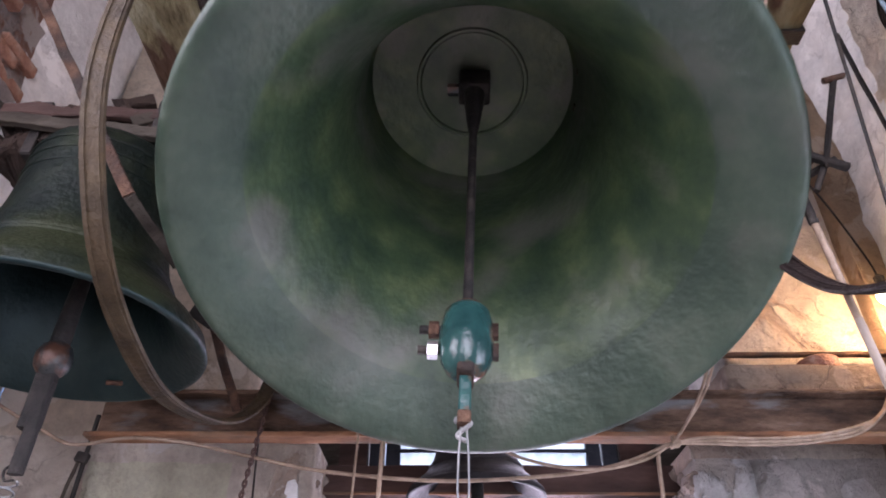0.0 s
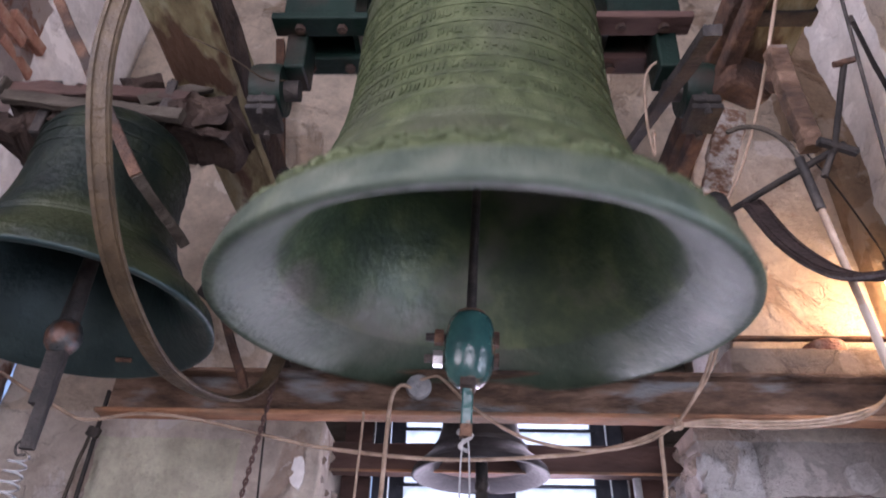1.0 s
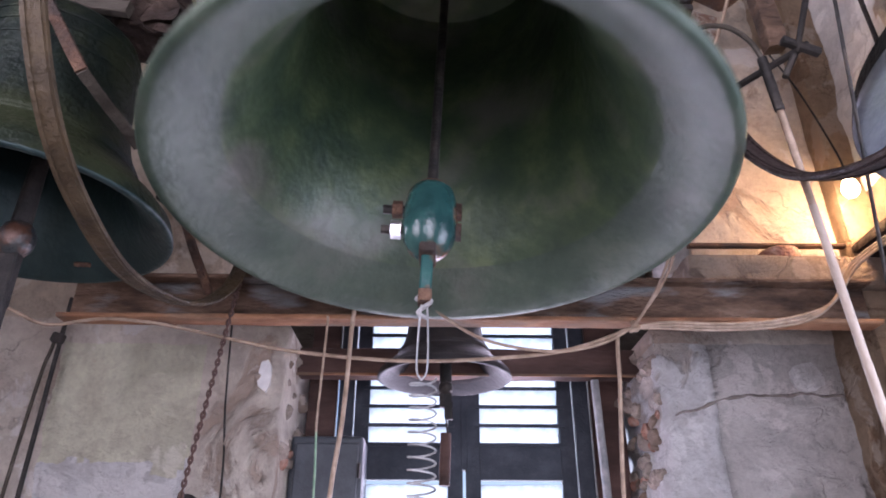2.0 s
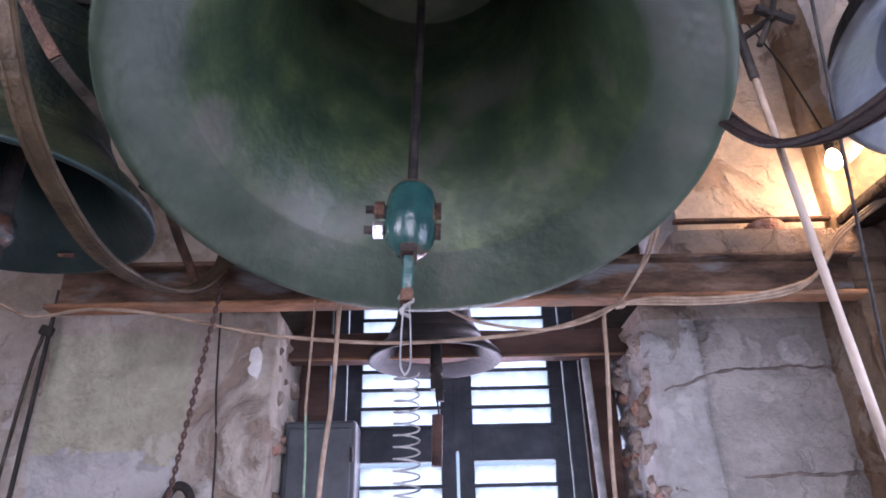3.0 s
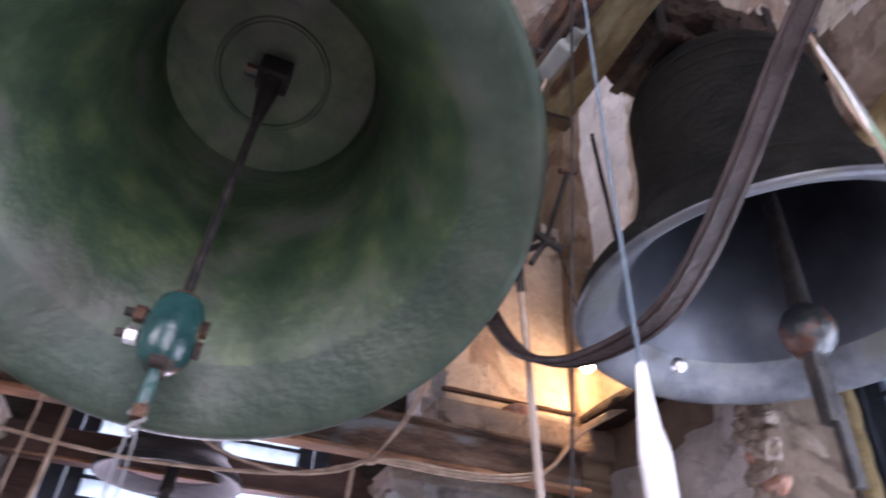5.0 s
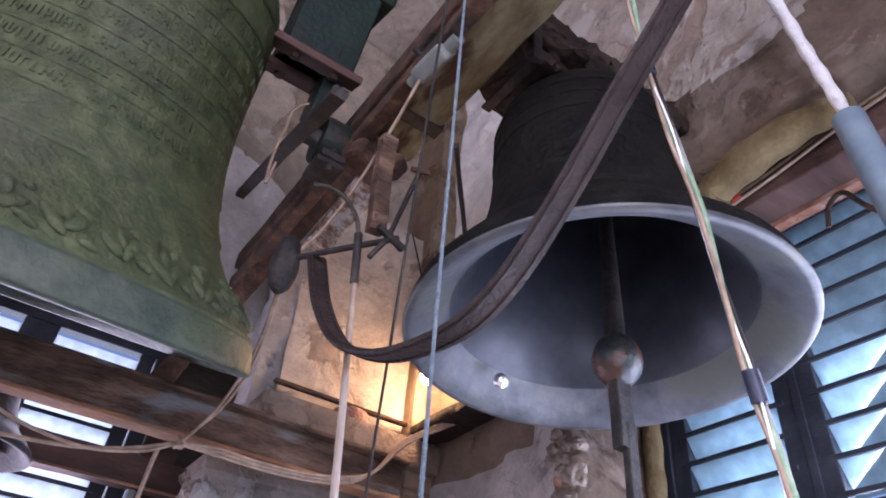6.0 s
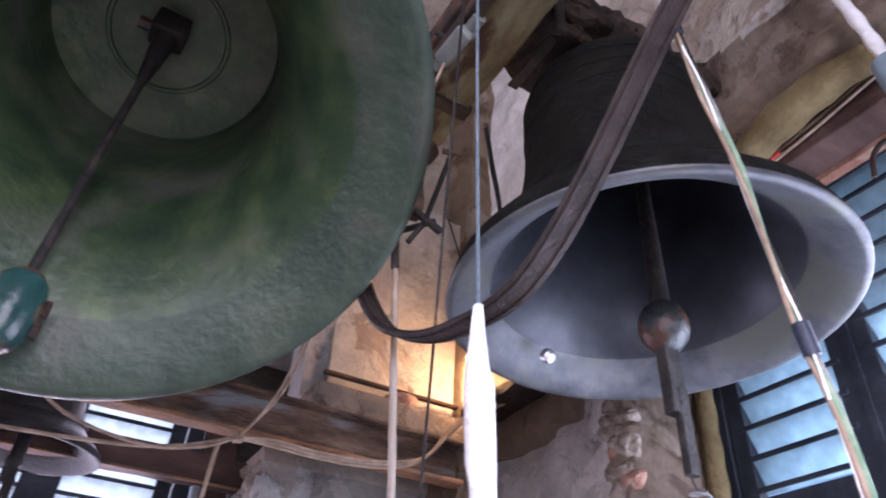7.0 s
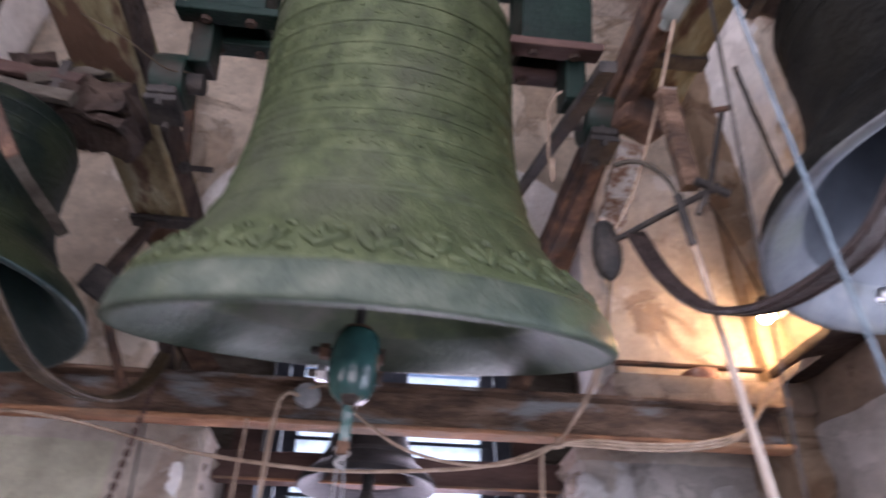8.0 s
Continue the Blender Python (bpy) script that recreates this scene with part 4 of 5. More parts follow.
# ---- curved bands ----


def band(name, pts, w, mat, label):
    """A flat band with a raised seam along its middle."""
    b = empty(name, pose(0, 0, 0))
    tagged(b, label, "band")
    path = smooth_path(pts, 8)
    part("strap", sweep(path, [(-w / 2, -0.006), (w / 2, -0.006), (w / 2 + 0.003, 0), (w / 2, 0.006), (-w / 2, 0.006), (-w / 2 - 0.003, 0)], (1, 0, 0)), mat, b, smooth=50)
    for s in (-1, 1):
        part("seam", sweep([p.copy() for p in path], [(s * w * 0.32 - 0.003, -0.009), (s * w * 0.32 + 0.003, -0.009), (s * w * 0.32 + 0.003, 0.009), (s * w * 0.32 - 0.003, 0.009)], (1, 0, 0)), mat, b)
    return b


band("hanging_band", [(1.06, 0.22, 2.88), (1.026, 0.371, 2.673), (1.003, 0.483, 2.53), (0.98, 0.599, 2.374), (0.955, 0.723, 2.23), (0.933, 0.837, 2.159), (0.902, 0.988, 2.15), (0.877, 1.116, 2.182), (0.852, 1.242, 2.26), (0.830, 1.351, 2.408), (0.814, 1.432, 2.595)], 0.055, STRAP_R, "dark brown curved leather band hanging before the grey bell")
band("hanging_band", [(-0.70, 0.93, 3.10), (-0.70, 0.92, 2.86), (-0.70, 0.945, 2.62), (-0.70, 1.03, 2.453), (-0.70, 1.17, 2.307), (-0.70, 1.342, 2.222), (-0.70, 1.59, 2.179), (-0.685, 1.87, 2.215), (-0.65, 2.06, 2.28), (-0.61, 2.17, 2.385), (-0.585, 2.20, 2.50)], 0.05, STRAP_L, "olive brown curved leather band hanging before the green bell")

# ---- lever gear by the grey bell ----
gear = empty("hammer_lever", pose(0.90, 1.18, 2.55))
tagged(gear, "dark iron lever with a pear shaped weight", "lever")
part("arm", barbm((0.03, 0.0, 0.02), (-0.135, 0.30, 0.045), 0.016, 0.016, (0, 0, 1), 6, 0.001), IRON, gear)
part("weight", lathe([(0, 0.10), (0.018, 0.10), (0.03, 0.085), (0.036, 0.05), (0.042, 0.0), (0.040, -0.03), (0.030, -0.065), (0.014, -0.085), (0, -0.088)], 24, False), IRON, gear, smooth=50).matrix_basis = pose(-0.148, 0.32, 0.02)
part("cross_piece", barbm((-0.035, -0.01, 0.02), (0.05, 0.0, -0.005), 0.02, 0.02, (0, 0, 1), 6, 0.002), IRON, gear)
part("rod", barbm((0.0, 0.0, 0.0), (-0.012, -0.15, 0.118), 0.013, 0.013, (1, 0, 0), 6, 0.001), IRON, gear)
part("rod_head", barbm((-0.035, -0.15, 0.115), (0.01, -0.155, 0.125), 0.014, 0.014, (0, 0, 1), 4, 0.003), RUST, gear)
part("stem", barbm((0.0, 0.01, 0.0), (-0.03, 0.02, -0.06), 0.014, 0.014, (1, 0, 0), 4, 0.001), IRON, gear)
brace("brace", (0.855, 1.19, 2.90), (0.887, 1.234, 2.60), 0.046, 0.04, BEAM_RUST, "mottled painted strut below the frame beam", (1, 0, 0), 0.004)
# lumps of hardware at the beam's end
tagged(part("end_block", boxbm((0.93, 1.50, 3.12), (0.16, 0.10, 0.12), pose(0, 0, 0, 12, 8, 20), 0.02), RUST), "rusty iron shoe on the frame beam's end", "shoe")
tagged(part("end_block", boxbm((0.98, 1.40, 3.03), (0.07, 0.07, 0.08), pose(0, 0, 0, 30, 8, 40), 0.018), RUST), "rusty nut and washer under the frame beam", "nut")
tagged(part("flaking_plate", barbm((1.16, 2.05, 3.52), (1.01, 2.05, 3.10), 0.11, 0.06, (1, 0, 0), 24, 0.012), FLAKED), "flaking white painted post below the beam", "post")

# ---- pipes, ropes and cables ----


def cable(name, pts, r, mat, label, cat="cable", n=8):
    return tagged(part(name, tube(pts, r, n, 8), mat, smooth=60), label, cat)


pipe = empty("conduit_pipe", pose(0, 0, 0))
tagged(pipe, "pale plastic conduit pipe hanging aslant from the lever", "pipe")
part("dark_sleeve", tube([(0.832, 1.207, 2.55), (0.856, 1.23, 2.42)], 0.011), IRON, pipe, smooth=60)
part("tube", tube([(0.856, 1.23, 2.43), (0.900, 1.273, 2.18)], 0.008, seg=12), CABLE, pipe, smooth=60)
part("tube", tube([(0.897, 1.27, 2.20), (0.958, 1.33, 1.86)], 0.0090, seg=12), PIPE, pipe, smooth=60)
part("tube", tube([(0.956, 1.328, 1.87), (1.04, 1.41, 1.40), (1.16, 1.52, 0.75), (1.30, 1.66, 0.0)], 0.0098, seg=12), PIPE, pipe, smooth=60)
part("bend", tube([(0.834, 1.207, 2.545), (0.815, 1.207, 2.60), (0.775, 1.207, 2.64), (0.73, 1.21, 2.65), (0.69, 1.22, 2.642)], 0.006, 8, 10), WOOD_GREY, pipe, smooth=60)
cable("bulb_wire", [(1.62, 2.42, 3.72), (1.66, 2.33, 3.4), (1.70, 2.27, 3.05), (1.705, 2.255, 2.935)], 0.004, IRON, "thin dark wire holding the bulb")
cable("pull_wire", [(0.66, 0.57, 3.14), (0.845, 0.958, 2.468), (1.036, 1.356, 1.788), (1.53, 2.40, 0.0)], 0.0036, IRON, "thin grey wire running down beside the pipe", "wire")

# the bell's pull rope: a taped grip on a blue grey rope
rope = empty("bell_rope", pose(0.78, 0.70, 2.0))
tagged(rope, "blue grey bell rope with a white taped grip", "rope")
part("rope_line", tube([(-0.045, 0.03, 2.9), (-0.03, 0.02, 1.8), (-0.02, 0.01, 0.8), (0.0, 0, 0.0)], 0.0034, seg=8), BLUE_ROPE, rope, smooth=60)
part("taped_grip", sweep([V((0, 0, 0.0)), V((0.001, 0, -0.05)), V((0.002, 0, -0.10)), V((0.006, 0, -0.13)), V((0.012, 0, -0.24)), V((0.016, 0, -0.27)), V((0.022, 0, -0.34))], circle(0.017, 12), scale=lambda t: 0.45 + 0.75 * min(1, t * 2.2) - 0.2 * math.sin(t * 9) * t), WHITE_TAPE, rope, "wrinkled white tape", smooth=50)
part("rope_line", tube([(0.022, 0, -0.33), (0.05, 0, -0.8), (0.07, 0, -1.3)], 0.015, seg=10), PIPE_BLUE, rope, smooth=60)

bundle = empty("wire_bundle", pose(0, 0, 0))
tagged(bundle, "loose bundle of green, white and grey wires with tape", "cable")
BP = [(1.005, 0.43, 2.95), (1.03, 0.45, 2.777), (1.052, 0.45, 2.64), (1.090, 0.45, 2.47), (1.129, 0.45, 2.303), (1.160, 0.45, 2.13), (1.185, 0.45, 1.983), (1.217, 0.45, 1.791), (1.25, 0.45, 1.3)]
for k, (mat, r, dx) in enumerate(((CABLE, 0.0042, -0.006), (GREEN_WIRE, 0.0056, 0.002), (CABLE_GREY, 0.0038, 0.006), (WHITE_TAPE, 0.0022, -0.003), (IRON, 0.0026, 0.004))):
    part("wire", tube([(x + dx * (1 + 0.6 * math.sin(i * 1.7 + k)), y + 0.006 * math.cos(i * 2.1 + k), z) for i, (x, y, z) in enumerate(BP)], r, 8, 8), mat, bundle, smooth=60)
for x, z in ((1.053, 2.635), (1.187, 1.983)):
    part("tape", sweep([V((x - 0.004, 0.45, z + 0.02)), V((x + 0.006, 0.45, z - 0.03))], circle(0.013, 14)), BLACK_TAPE, bundle, smooth=60)

hose = empty("cable_in_pipe", pose(0, 0, 0))
tagged(hose, "white taped cable entering a blue grey pipe", "pipe")
part("white_cable", tube([(1.70, 0.44, 3.60), (1.735, 0.42, 3.42), (1.765, 0.41, 3.25), (1.80, 0.40, 3.10), (1.857, 0.40, 2.975)], 0.018, seg=10, scale=lambda t: 1 + 0.12 * math.sin(t * 40)), WHITE_TAPE, hose, smooth=60)
part("pipe_sleeve", tube([(1.845, 0.40, 3.0), (1.85, 0.385, 2.75), (1.86, 0.36, 2.4)], 0.042, seg=24), PIPE_BLUE, hose, smooth=60)
cable("hooked_pipe", [(2.05, 0.62, 2.86), (2.05, 0.60, 2.93), (2.05, 0.55, 2.95), (2.05, 0.50, 2.86), (2.05, 0.40, 2.72)], 0.008, RUST, "rusty bent iron hook by the louvres", "hook")

# cable run along the cross beam
J = (0.775, 2.235, 2.268)
cable("cable", [(-1.75, 2.45, 2.52), (-1.50, 2.26, 2.38), (-1.36, 2.235, 2.311), (-1.234, 2.235, 2.262), (-1.05, 2.235, 2.285), (-0.849, 2.235, 2.267), (-0.60, 2.235, 2.215), (-0.377, 2.235, 2.173), (0.006, 2.235, 2.143), (0.391, 2.235, 2.163), (0.588, 2.235, 2.198), J], 0.0065, CABLE, "long beige cable sagging below the cross beam")
for k in range(3):
    o = 0.011 * (k - 1)
    cable("cable", [J, (0.90, 2.23, 2.276 + o), (1.051, 2.23, 2.272 + o), (1.23, 2.23, 2.28 + o), (1.401, 2.23, 2.313 + o), (1.51, 2.23 + o, 2.38), (1.62, 2.23 + o, 2.52 + o), (1.75, 2.15, 2.61 + o), (1.84, 2.02, 2.66 + o)], 0.0055, CABLE, "beige cable clipped under the cross beam")
for o in (-0.006, 0.006):
    cable("cable", [J, (0.80, 2.15, 2.30), (0.83 + o, 2.02, 2.36), (0.83 + o, 1.85, 2.43), (0.80 + o * 0.5, 1.68, 2.47), (0.757 + o * 0.3, 1.51, 2.50)], 0.005, CABLE, "beige cable rising to the lever weight")
cable("cable", [J, (0.73, 2.235, 2.25), (0.718, 2.235, 2.215), (0.712, 2.24, 2.08), (0.703, 2.25, 1.944), (0.683, 2.25, 1.629), (0.68, 2.25, 1.0)], 0.007, CABLE, "beige cable hanging below the cable knot")
drop = empty("cable", pose(-0.281, 2.2, 1.90))
tagged(drop, "thin cable hanging down, beige above and green below", "cable")
part("beige_length", tube([(0, 0.035, 0.40), (0.005, 0.02, 0.36), (0, 0, 0.06), (0.001, 0, 0)], 0.004, 8, 8), CABLE, drop, smooth=60)
part("green_length", tube([(0.001, 0, 0.004), (0.010, 0, -0.249), (0.011, 0, -0.9)], 0.0036, 8, 8), GREEN_WIRE, drop, smooth=60)
cable("cable", [(-0.10, 2.26, 2.385), (-0.14, 2.225, 2.395), (-0.165, 2.21, 2.38), (-0.186, 2.2, 2.306), (-0.199, 2.2, 1.956), (-0.225, 2.2, 1.649), (-0.23, 2.2, 1.0)], 0.0075, CABLE, "beige cable hanging from the round socket")
cable("cable", [(-0.09, 2.24, 2.42), (-0.05, 2.22, 2.425), (-0.012, 2.21, 2.415), (0.086, 2.21, 2.322), (0.257, 2.21, 2.213), (0.483, 2.21, 2.173), (0.658, 2.22, 2.205), J], 0.0055, CABLE, "beige cable looping to the cable knot")
tagged(part("cable_knot", tube([(0.76, 2.22, 2.25), (0.79, 2.215, 2.262), (0.775, 2.225, 2.285), (0.785, 2.22, 2.25)], 0.008), CABLE, smooth=60), "beige cables tied in a knot", "cable")
disc = tagged(part("round_socket", lathe([(0, 0), (0.042, 0), (0.045, 0.004), (0.045, 0.018), (0.040, 0.026), (0.010, 0.028), (0.006, 0.024), (0, 0.024)], 32, False), CABLE_GREY, smooth=40), "round grey junction box on the cross beam", "junction box")
disc.matrix_basis = pose(-0.094, 2.262, 2.40, 90, 0, 0)
tagged(part("dark_wire", tube([(0.60, 2.57, 4.2), (0.62, 2.57, 3.7), (0.60, 2.57, 3.4)], 0.008), CABLE, smooth=60), "cable hanging on the back wall", "cable")
cable("cable_loop", [(0.66, 1.62, 3.14), (0.655, 1.56, 3.21), (0.70, 1.54, 3.26), (0.76, 1.56, 3.25), (0.82, 1.55, 3.16), (0.86, 1.50, 3.13)], 0.005, CABLE, "beige cable loop by the bearing")
cable("cable_loop", [(0.655, 1.60, 3.17), (0.645, 1.60, 3.02), (0.65, 1.60, 2.90), (0.66, 1.60, 3.0)], 0.005, CABLE, "beige cable end hanging by the bearing")
cable("cable_loop", [(-0.80, 1.35, 3.17), (-0.68, 1.40, 3.14), (-0.58, 1.48, 3.12), (-0.52, 1.52, 3.15)], 0.0024, STRAP_L, "beige cable by the bearing")
cable("cable", [(0.875, 1.09, 3.08), (0.87, 1.2, 2.98), (0.855, 1.33, 2.85), (0.83, 1.45, 2.74), (0.79, 1.52, 2.66), (0.76, 1.53, 2.62)], 0.005, CABLE, "beige cable from the switch box down to the weight")
box = empty("switch_box", pose(0.885, 1.04, 3.12, 0, 25, 4))
tagged(box, "grey green plastic limit switch box on the beam", "switch")
part("case", boxbm((0, 0, 0), (0.055, 0.13, 0.075), None, 0.010), GREY_BOX, box)
part("gland", sweep([V((0, 0.05, -0.01)), V((0, 0.10, -0.01))], circle(0.018, 12)), GREY_BOX, box, smooth=40)
part("gland", sweep([V((0, -0.11, 0.01)), V((0, -0.05, 0.01))], circle(0.022, 12)), GREY_BOX, box, smooth=40)
part("hole", sweep([V((-0.026, -0.01, -0.01)), V((-0.031, -0.01, -0.01))], circle(0.012, 14)), IRON, box)
part("plunger", sweep([V((-0.02, 0.03, 0.03)), V((-0.07, 0.05, 0.05))], circle(0.009, 10)), IRON, box)

# ---- niche with the bulb ----
lamp = empty("hanging_bulb", pose(1.705, 2.255, 2.865))
tagged(lamp, "bare warm light bulb hanging on a wire", "light bulb")
part("glass", lathe([(0, -0.045), (0.018, -0.041), (0.030, -0.025), (0.032, -0.005), (0.024, 0.018), (0.014, 0.035), (0, 0.037)], 24, False), GLOW, lamp, smooth=60)
part("socket", lathe([(0, 0.036), (0.018, 0.036), (0.020, 0.07), (0.008, 0.08), (0, 0.08)], 20, False), IRON, lamp, smooth=40)
bulb = new("bulb_light", bpy.data.lights.new("bulb_light", "POINT"))
bulb.data.energy, bulb.data.color, bulb.data.shadow_soft_size = 19, (1.0, 0.58, 0.24), 0.03
bulb.matrix_world = pose(1.685, 2.235, 2.79)
tagged(part("iron_bar", barbm((1.09, 2.40, 2.672), (1.80, 2.40, 2.676), 0.016, 0.03, (0, 0, 1), 14, 0.002), RUST), "rusty iron bar before the lit wall", "bar")
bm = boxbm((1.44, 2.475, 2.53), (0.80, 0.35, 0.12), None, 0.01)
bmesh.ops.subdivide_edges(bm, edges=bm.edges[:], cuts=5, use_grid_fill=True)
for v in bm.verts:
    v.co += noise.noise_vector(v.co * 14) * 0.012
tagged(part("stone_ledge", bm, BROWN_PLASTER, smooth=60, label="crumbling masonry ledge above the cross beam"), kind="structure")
# added board that keeps the bulb's light off the wall below
rubble_pier("bulb_shade_board", 1.71, 1.87, 1.45, 2.355, 2.615, 2.655, WOOD_ROT, "dark board added to shade the side wall from the bulb", 8)
tagged(part("ledge_stone", lathe([(0, 0), (0.072, 0), (0.078, 0.02), (0.074, 0.05), (0.06, 0.058), (0, 0.058)], 20, False), BRICK, smooth=40), "rounded pale stone lying on the ledge", "stone").matrix_basis = pose(1.44, 2.40, 2.592)
rubble_pier("niche_wall", 1.12, 1.76, 2.45, 2.66, 2.58, 3.75, PLASTER, "pale plaster face of the lit niche", 7)
rubble_pier("pilaster", 1.72, 1.87, 2.36, 2.66, 0.0, 5.2, TAN_PLASTER, "rough plastered corner pilaster", 5)
rubble_pier("niche_frame", 1.02, 1.13, 2.46, 2.66, 2.58, 3.5, GREY_PLASTER, "grey plaster edge of the lit niche", 6)

# ---- rods on the back wall ----
cable("iron_rod", [(-1.371, 2.58, 2.50), (-1.373, 2.575, 2.0), (-1.375, 2.57, 0.4)], 0.009, IRON, "dark iron rod down the wall", "rod")
cable("iron_rod", [(-1.395, 2.58, 2.32), (-1.42, 2.575, 2.0), (-1.47, 2.57, 0.4)], 0.007, WOOD_GREY, "thin grey rod down the wall", "rod")
tagged(part("rod_clamp", boxbm((-1.376, 2.565, 2.325), (0.05, 0.03, 0.04), pose(0, 0, 0, 0, 15, 0), 0.008), IRON), "small dark clamp on the iron rod", "clamp")
chain = empty("chain", pose(-0.588, 2.215, 2.475, 0, 6.6, 0))
tagged(chain, "rusty brown chain hanging before the wall", "chain")
for k in range(64):
    part("link", tube([(0.0052 * math.cos(a), 0, 0.0105 * math.sin(a)) for a in [2 * math.pi * i / 8 for i in range(9)]], 0.0042, 2, 6), WOOD_DARK, chain, smooth=60).matrix_basis = pose(0, 0, -0.0175 * k, 0, 0, 90 * (k % 2) + 20)
cable("thin_wire", [(-0.735, 2.62, 2.55), (-0.705, 2.61, 2.1), (-0.674, 2.62, 1.69), (-0.66, 2.64, 0.4)], 0.004, IRON, "thin dark wire down the wall", "wire")
tagged(part("hook_bracket", tube([(-0.84, 2.66, 1.50), (-0.83, 2.58, 1.66), (-0.79, 2.56, 1.735), (-0.74, 2.58, 1.70), (-0.73, 2.66, 1.5)], 0.016), IRON, smooth=60), "dark bent pipe end on the wall", "pipe")
cab = empty("control_cabinet", pose(-0.345, 2.985, 1.68))
tagged(cab, "dark blue grey metal control cabinet beside the window", "cabinet")
part("case", boxbm((0, 0, 0), (0.30, 0.20, 0.68), None, 0.014), CABINET, cab)
part("door", boxbm((0, -0.105, 0), (0.26, 0.016, 0.62), None, 0.008), CABINET, cab)
part("hinge", boxbm((0.135, -0.11, 0.20), (0.012, 0.02, 0.06)), IRON, cab)
part("hinge", boxbm((0.135, -0.11, -0.20), (0.012, 0.02, 0.06)), IRON, cab)
tagged(part("pipe_stub", tube([(0.80, 2.95, 2.28), (0.81, 2.95, 1.6), (0.82, 2.95, 0.6)], 0.018), CABLE_GREY, smooth=60), "grey upright pipe in the window reveal", "pipe")

# ---- right window reveal ----
lint = tagged(part("lintel", barbm((2.08, -0.3, 3.12), (2.08, 1.62, 3.12), 0.13, 0.14, (0, 0, 1), 16, 0.004), WOOD_DARK), "dark timber lintel over the louvred window", "lintel")
part("pink_edge", boxbm((2.16, 0.66, 3.06), (0.04, 1.8, 0.05)), BRICK, lint, "pinkish brick edge")
for k in range(2):
    cable("lintel_cable", [(2.0, 0.90, 3.085 + 0.025 * k), (1.995, 0.7, 3.10 + 0.025 * k), (1.99, 0.4, 3.14 + 0.02 * k), (1.99, 0.0, 3.16 + 0.02 * k)], 0.006, CABLE, "pale cable along the timber lintel")
tagged(part("cable_tip", sweep([V((2.0, 0.86, 3.098)), V((1.998, 0.83, 3.103))], circle(0.012, 10)), RED), "red plastic clip on the cables", "clip")
pad = empty("foam_padding", pose(0, 0, 0))
tagged(pad, "yellowed foam padding bulging above the lintel", "padding")
part("bulge", tube([(1.94, 0.99, 3.09), (1.93, 0.88, 3.12), (1.92, 0.72, 3.15), (1.92, 0.56, 3.155), (1.93, 0.40, 3.13)], 0.05, seg=16, scale=lambda t: 0.7 + 0.55 * math.sin(math.pi * t) + 0.06 * math.sin(t * 30)), YELLOW, pad, smooth=60)
for y, k in ((0.93, 0.8), (0.88, 1.0)):
    part("fold", sweep([V((1.935, y, 3.11)), V((1.933, y - 0.012, 3.112))], circle(0.052 * k + 0.004, 16)), YELLOW, pad, smooth=60)
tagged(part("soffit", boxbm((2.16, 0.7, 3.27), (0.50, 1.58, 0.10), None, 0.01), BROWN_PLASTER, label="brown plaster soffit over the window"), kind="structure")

# small plaster flakes on the back wall
random.seed(9)
for x, z, w, h, pm in ((-0.575, 2.205, 0.06, 0.14, WHITE_PLASTER), (1.575, 2.215, 0.15, 0.13, LIME_PLASTER)):
    at = V((x, YN, z))
    lift = noise.fractal(at * 1.7, 1.0, 2.0, 3) * 0.028 + noise.fractal(at * 6.0, 1.0, 2.0, 4) * 0.021
    bm = bmesh.new()
    vs = [bm.verts.new((x + w / 2 * math.cos(a) * random.uniform(0.8, 1.1), YN - lift - 0.016, z + h / 2 * math.sin(a) * random.uniform(0.8, 1.1) * (1 if x < 0 else 1.0))) for a in [2 * math.pi * k / 11 for k in range(11)]]
    f = bm.faces.new(vs)
    g = bmesh.ops.extrude_face_region(bm, geom=[f])
    bmesh.ops.translate(bm, vec=(0, 0.03, 0), verts=[v for v in g["geom"] if isinstance(v, bmesh.types.BMVert)])
    tagged(part("plaster_patch", bm, pm), "pale patch of newer plaster on the wall", "patch")


# bricks and stones that stand out of the walls
random.seed(12)
west = bpy.data.objects["wall_west"]
bmb = bmesh.new()
add_box(bmb, (0, 0, 0), (0.06, 0.22, 0.06), None, 0.008)
brick_mesh = bpy.data.meshes.new("brick")
bmb.to_mesh(brick_mesh)
bmb.free()
brick_mesh.materials.append(BRICK)
for row in range(16):
    for k in range(5):
        y, z = 0.95 + 0.24 * k + 0.12 * (row % 2), 3.25 + 0.078 * row
        if noise.noise(V((y * 2.5, z * 2.5, 4.0))) > 0.05 and y < 2.0:
            b = new("brick", brick_mesh)
            b.parent = west
            b.matrix_basis = pose(XW + random.uniform(-0.012, 0.012), y, z, random.uniform(-3, 3), random.uniform(-3, 3), random.uniform(-3, 3))
rubble_meshes = []
for k in range(9):
    bm = bmesh.new()
    bmesh.ops.create_icosphere(bm, subdivisions=2, radius=1)
    for v in bm.verts:
        v.co = V((v.co.x * 0.035, v.co.y * 0.055, v.co.z * 0.036)) * (1 + 0.35 * noise.noise(v.co * 1.6 + V((k * 5.0, 0, 0))))
    me = bpy.data.meshes.new("stone")
    bm.to_mesh(me)
    bm.free()
    me.materials.append((STONE, STONE, BROWN_PLASTER, STONE, BRICK)[k % 5])
    rubble_meshes.append(me)


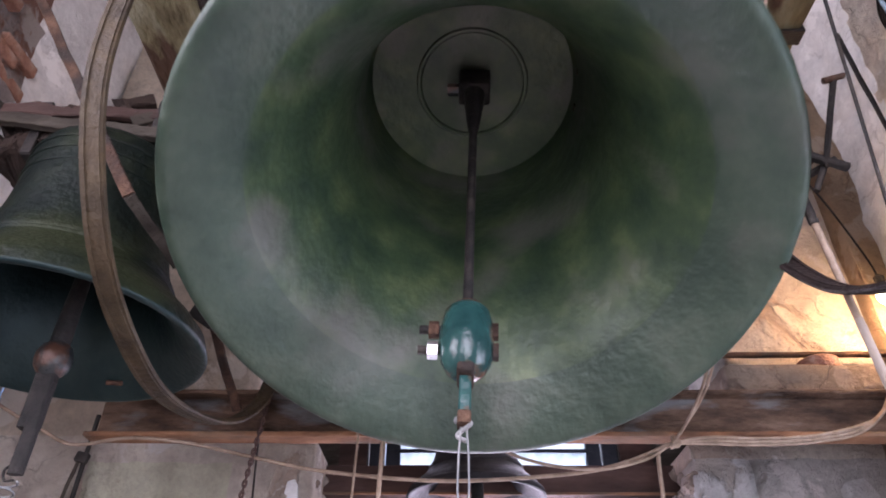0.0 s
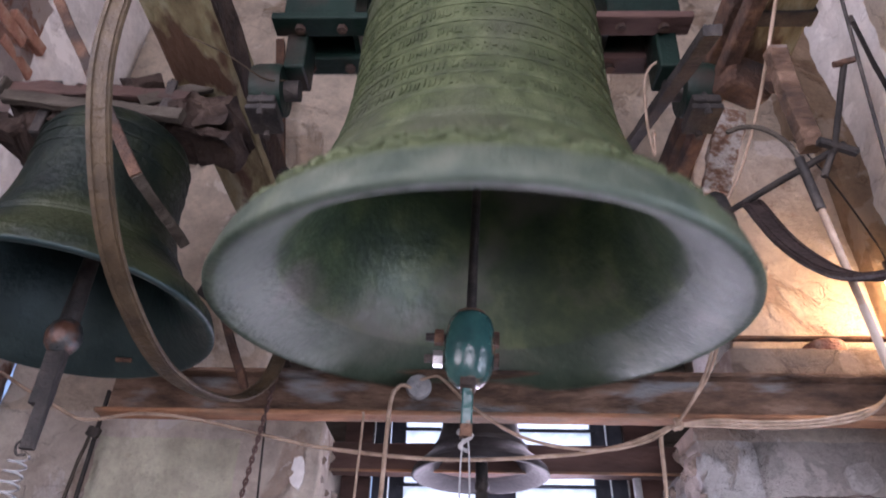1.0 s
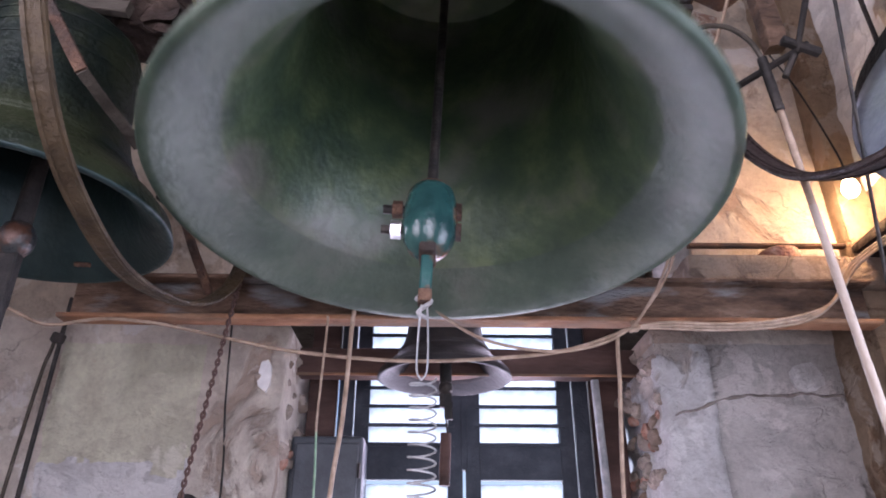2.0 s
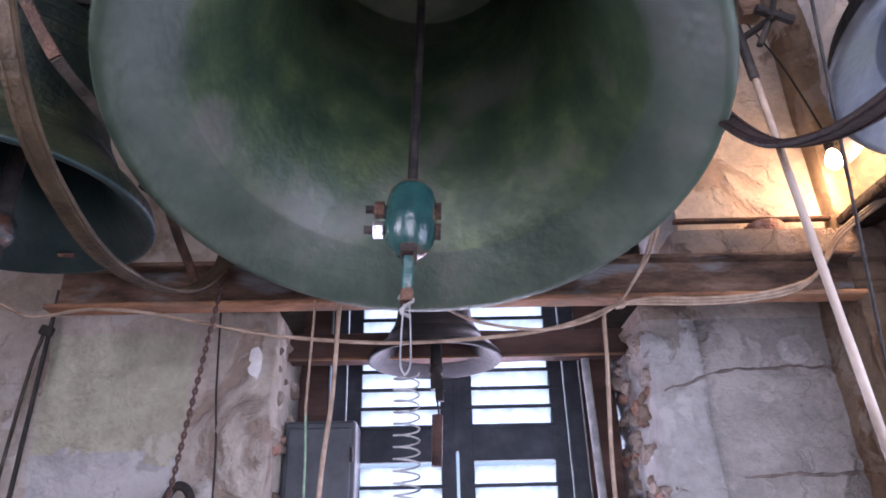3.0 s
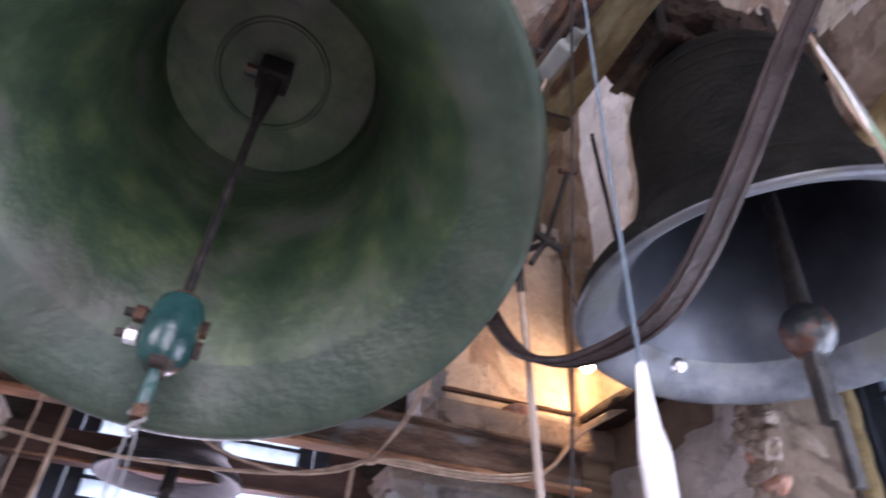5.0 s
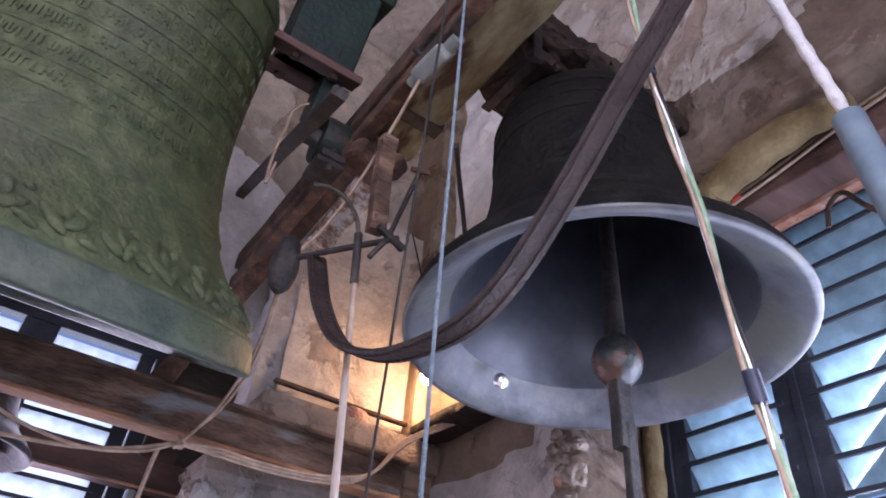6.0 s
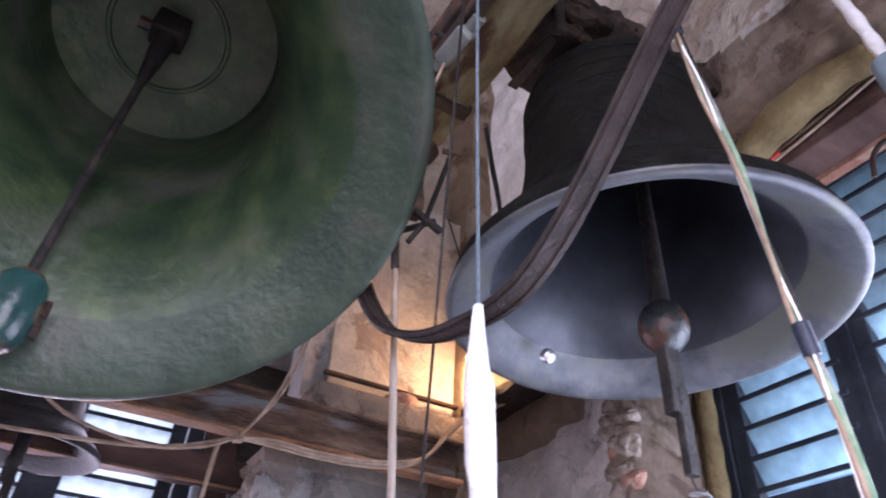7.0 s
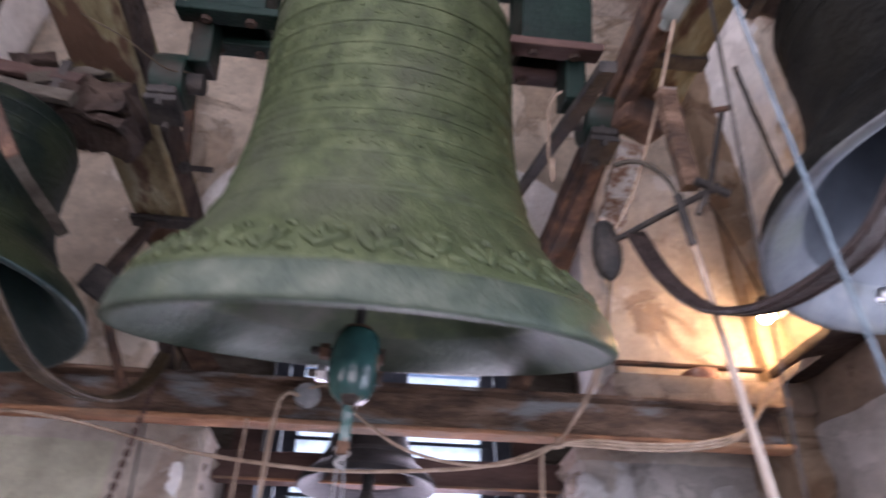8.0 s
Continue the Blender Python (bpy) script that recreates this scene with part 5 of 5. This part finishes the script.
def rubble(owner, place, u0, u1, z0, z1, count, size):
    """Broken stones standing out of a wall's edge; place gives the spot for a run along it and a height."""
    for k in range(count):
        z = random.uniform(z0, z1)
        st = new("stone", random.choice(rubble_meshes))
        st.parent = owner
        sc = size * random.uniform(0.55, 1.2)
        st.matrix_basis = Matrix.Translation(place(random.uniform(u0, u1), z)) @ pose(0, 0, 0, random.uniform(-35, 35), random.uniform(-25, 25), random.uniform(-40, 40)) @ Matrix.Diagonal((sc, sc, sc, 1))


north, east = bpy.data.objects["wall_north"], bpy.data.objects["wall_east"]
rubble(north, lambda u, z: V((jamb(1, z) + 0.004, u, z)), 2.68, 3.15, 1.3, 2.40, 74, 0.9)
rubble(north, lambda u, z: V((jamb(-1, z) - 0.006, u, z)), 2.72, 3.10, 1.6, 2.40, 26, 0.8)
rubble(east, lambda u, z: V((XE + 0.012, u, z)), 1.50, 1.60, 1.3, 2.64, 130, 0.85)
tagged(part("foam_strip", tube([(2.20, 1.475, 1.0), (2.20, 1.47, 1.6), (2.195, 1.475, 2.1), (2.20, 1.47, 2.7)], 0.034, 10, 12, scale=lambda t: 1 + 0.14 * math.sin(t * 95)), YELLOW, smooth=60), "ridged yellowed foam strip beside the window frame", "foam strip")


# ---- what moves ----
def swing(t):
    """The bell's angle from upright, in degrees; plus is away from the entrance side."""
    return -4.2 - 28.5 * math.cos(2 * math.pi * (t - 0.297) / 2.264)


CLAPPER_ANGLES = [(0, -9.6), (0.5, -9), (0.75, -4), (1, 2.0), (1.5, 4.0), (2, -7.5), (2.5, -10), (3, -4), (3.5, 0.8), (4, 1.5), (4.5, -10), (5, -8.2), (5.6, 0), (6, 3), (6.5, 0), (7, -1.5), (7.5, 0), (8, 5)]


def motions():
    times = [k / 10 for k in range(81)]
    walk(bell, [(t, Matrix.Translation(PIVOT) @ pose(0, 0, 0, swing(t), 0, 0)) for t in times])
    ca = lambda t: float(np.interp(t, [a for a, _ in CLAPPER_ANGLES], [b for _, b in CLAPPER_ANGLES]))
    walk(clapper, [(t, pose(CLAP_X, 0, CLAP_H, ca(t) - swing(t), 0, 0) @ pose(0, 0, 0, 0, CLAP_LEAN, 0)) for t in times])
    rows = []
    for t in times:
        piv = V((0.0, math.sin(radians(swing(t))), -math.cos(radians(swing(t))))) * -CLAP_H
        c = radians(ca(t))
        tip = PIVOT + piv + V((0.006 - 0.042, math.sin(c), -math.cos(c))) * 1.29
        rows.append((t, Matrix.Translation(tip)))
    walk(spring, rows)
    walk(rope, [(t, pose(0.78 + (0.03 if t > 5.5 and t < 6.8 else 0.0), 0.70, 1.974 - 1.0 * radians(swing(t) + 29.4))) for t in times])


motions()
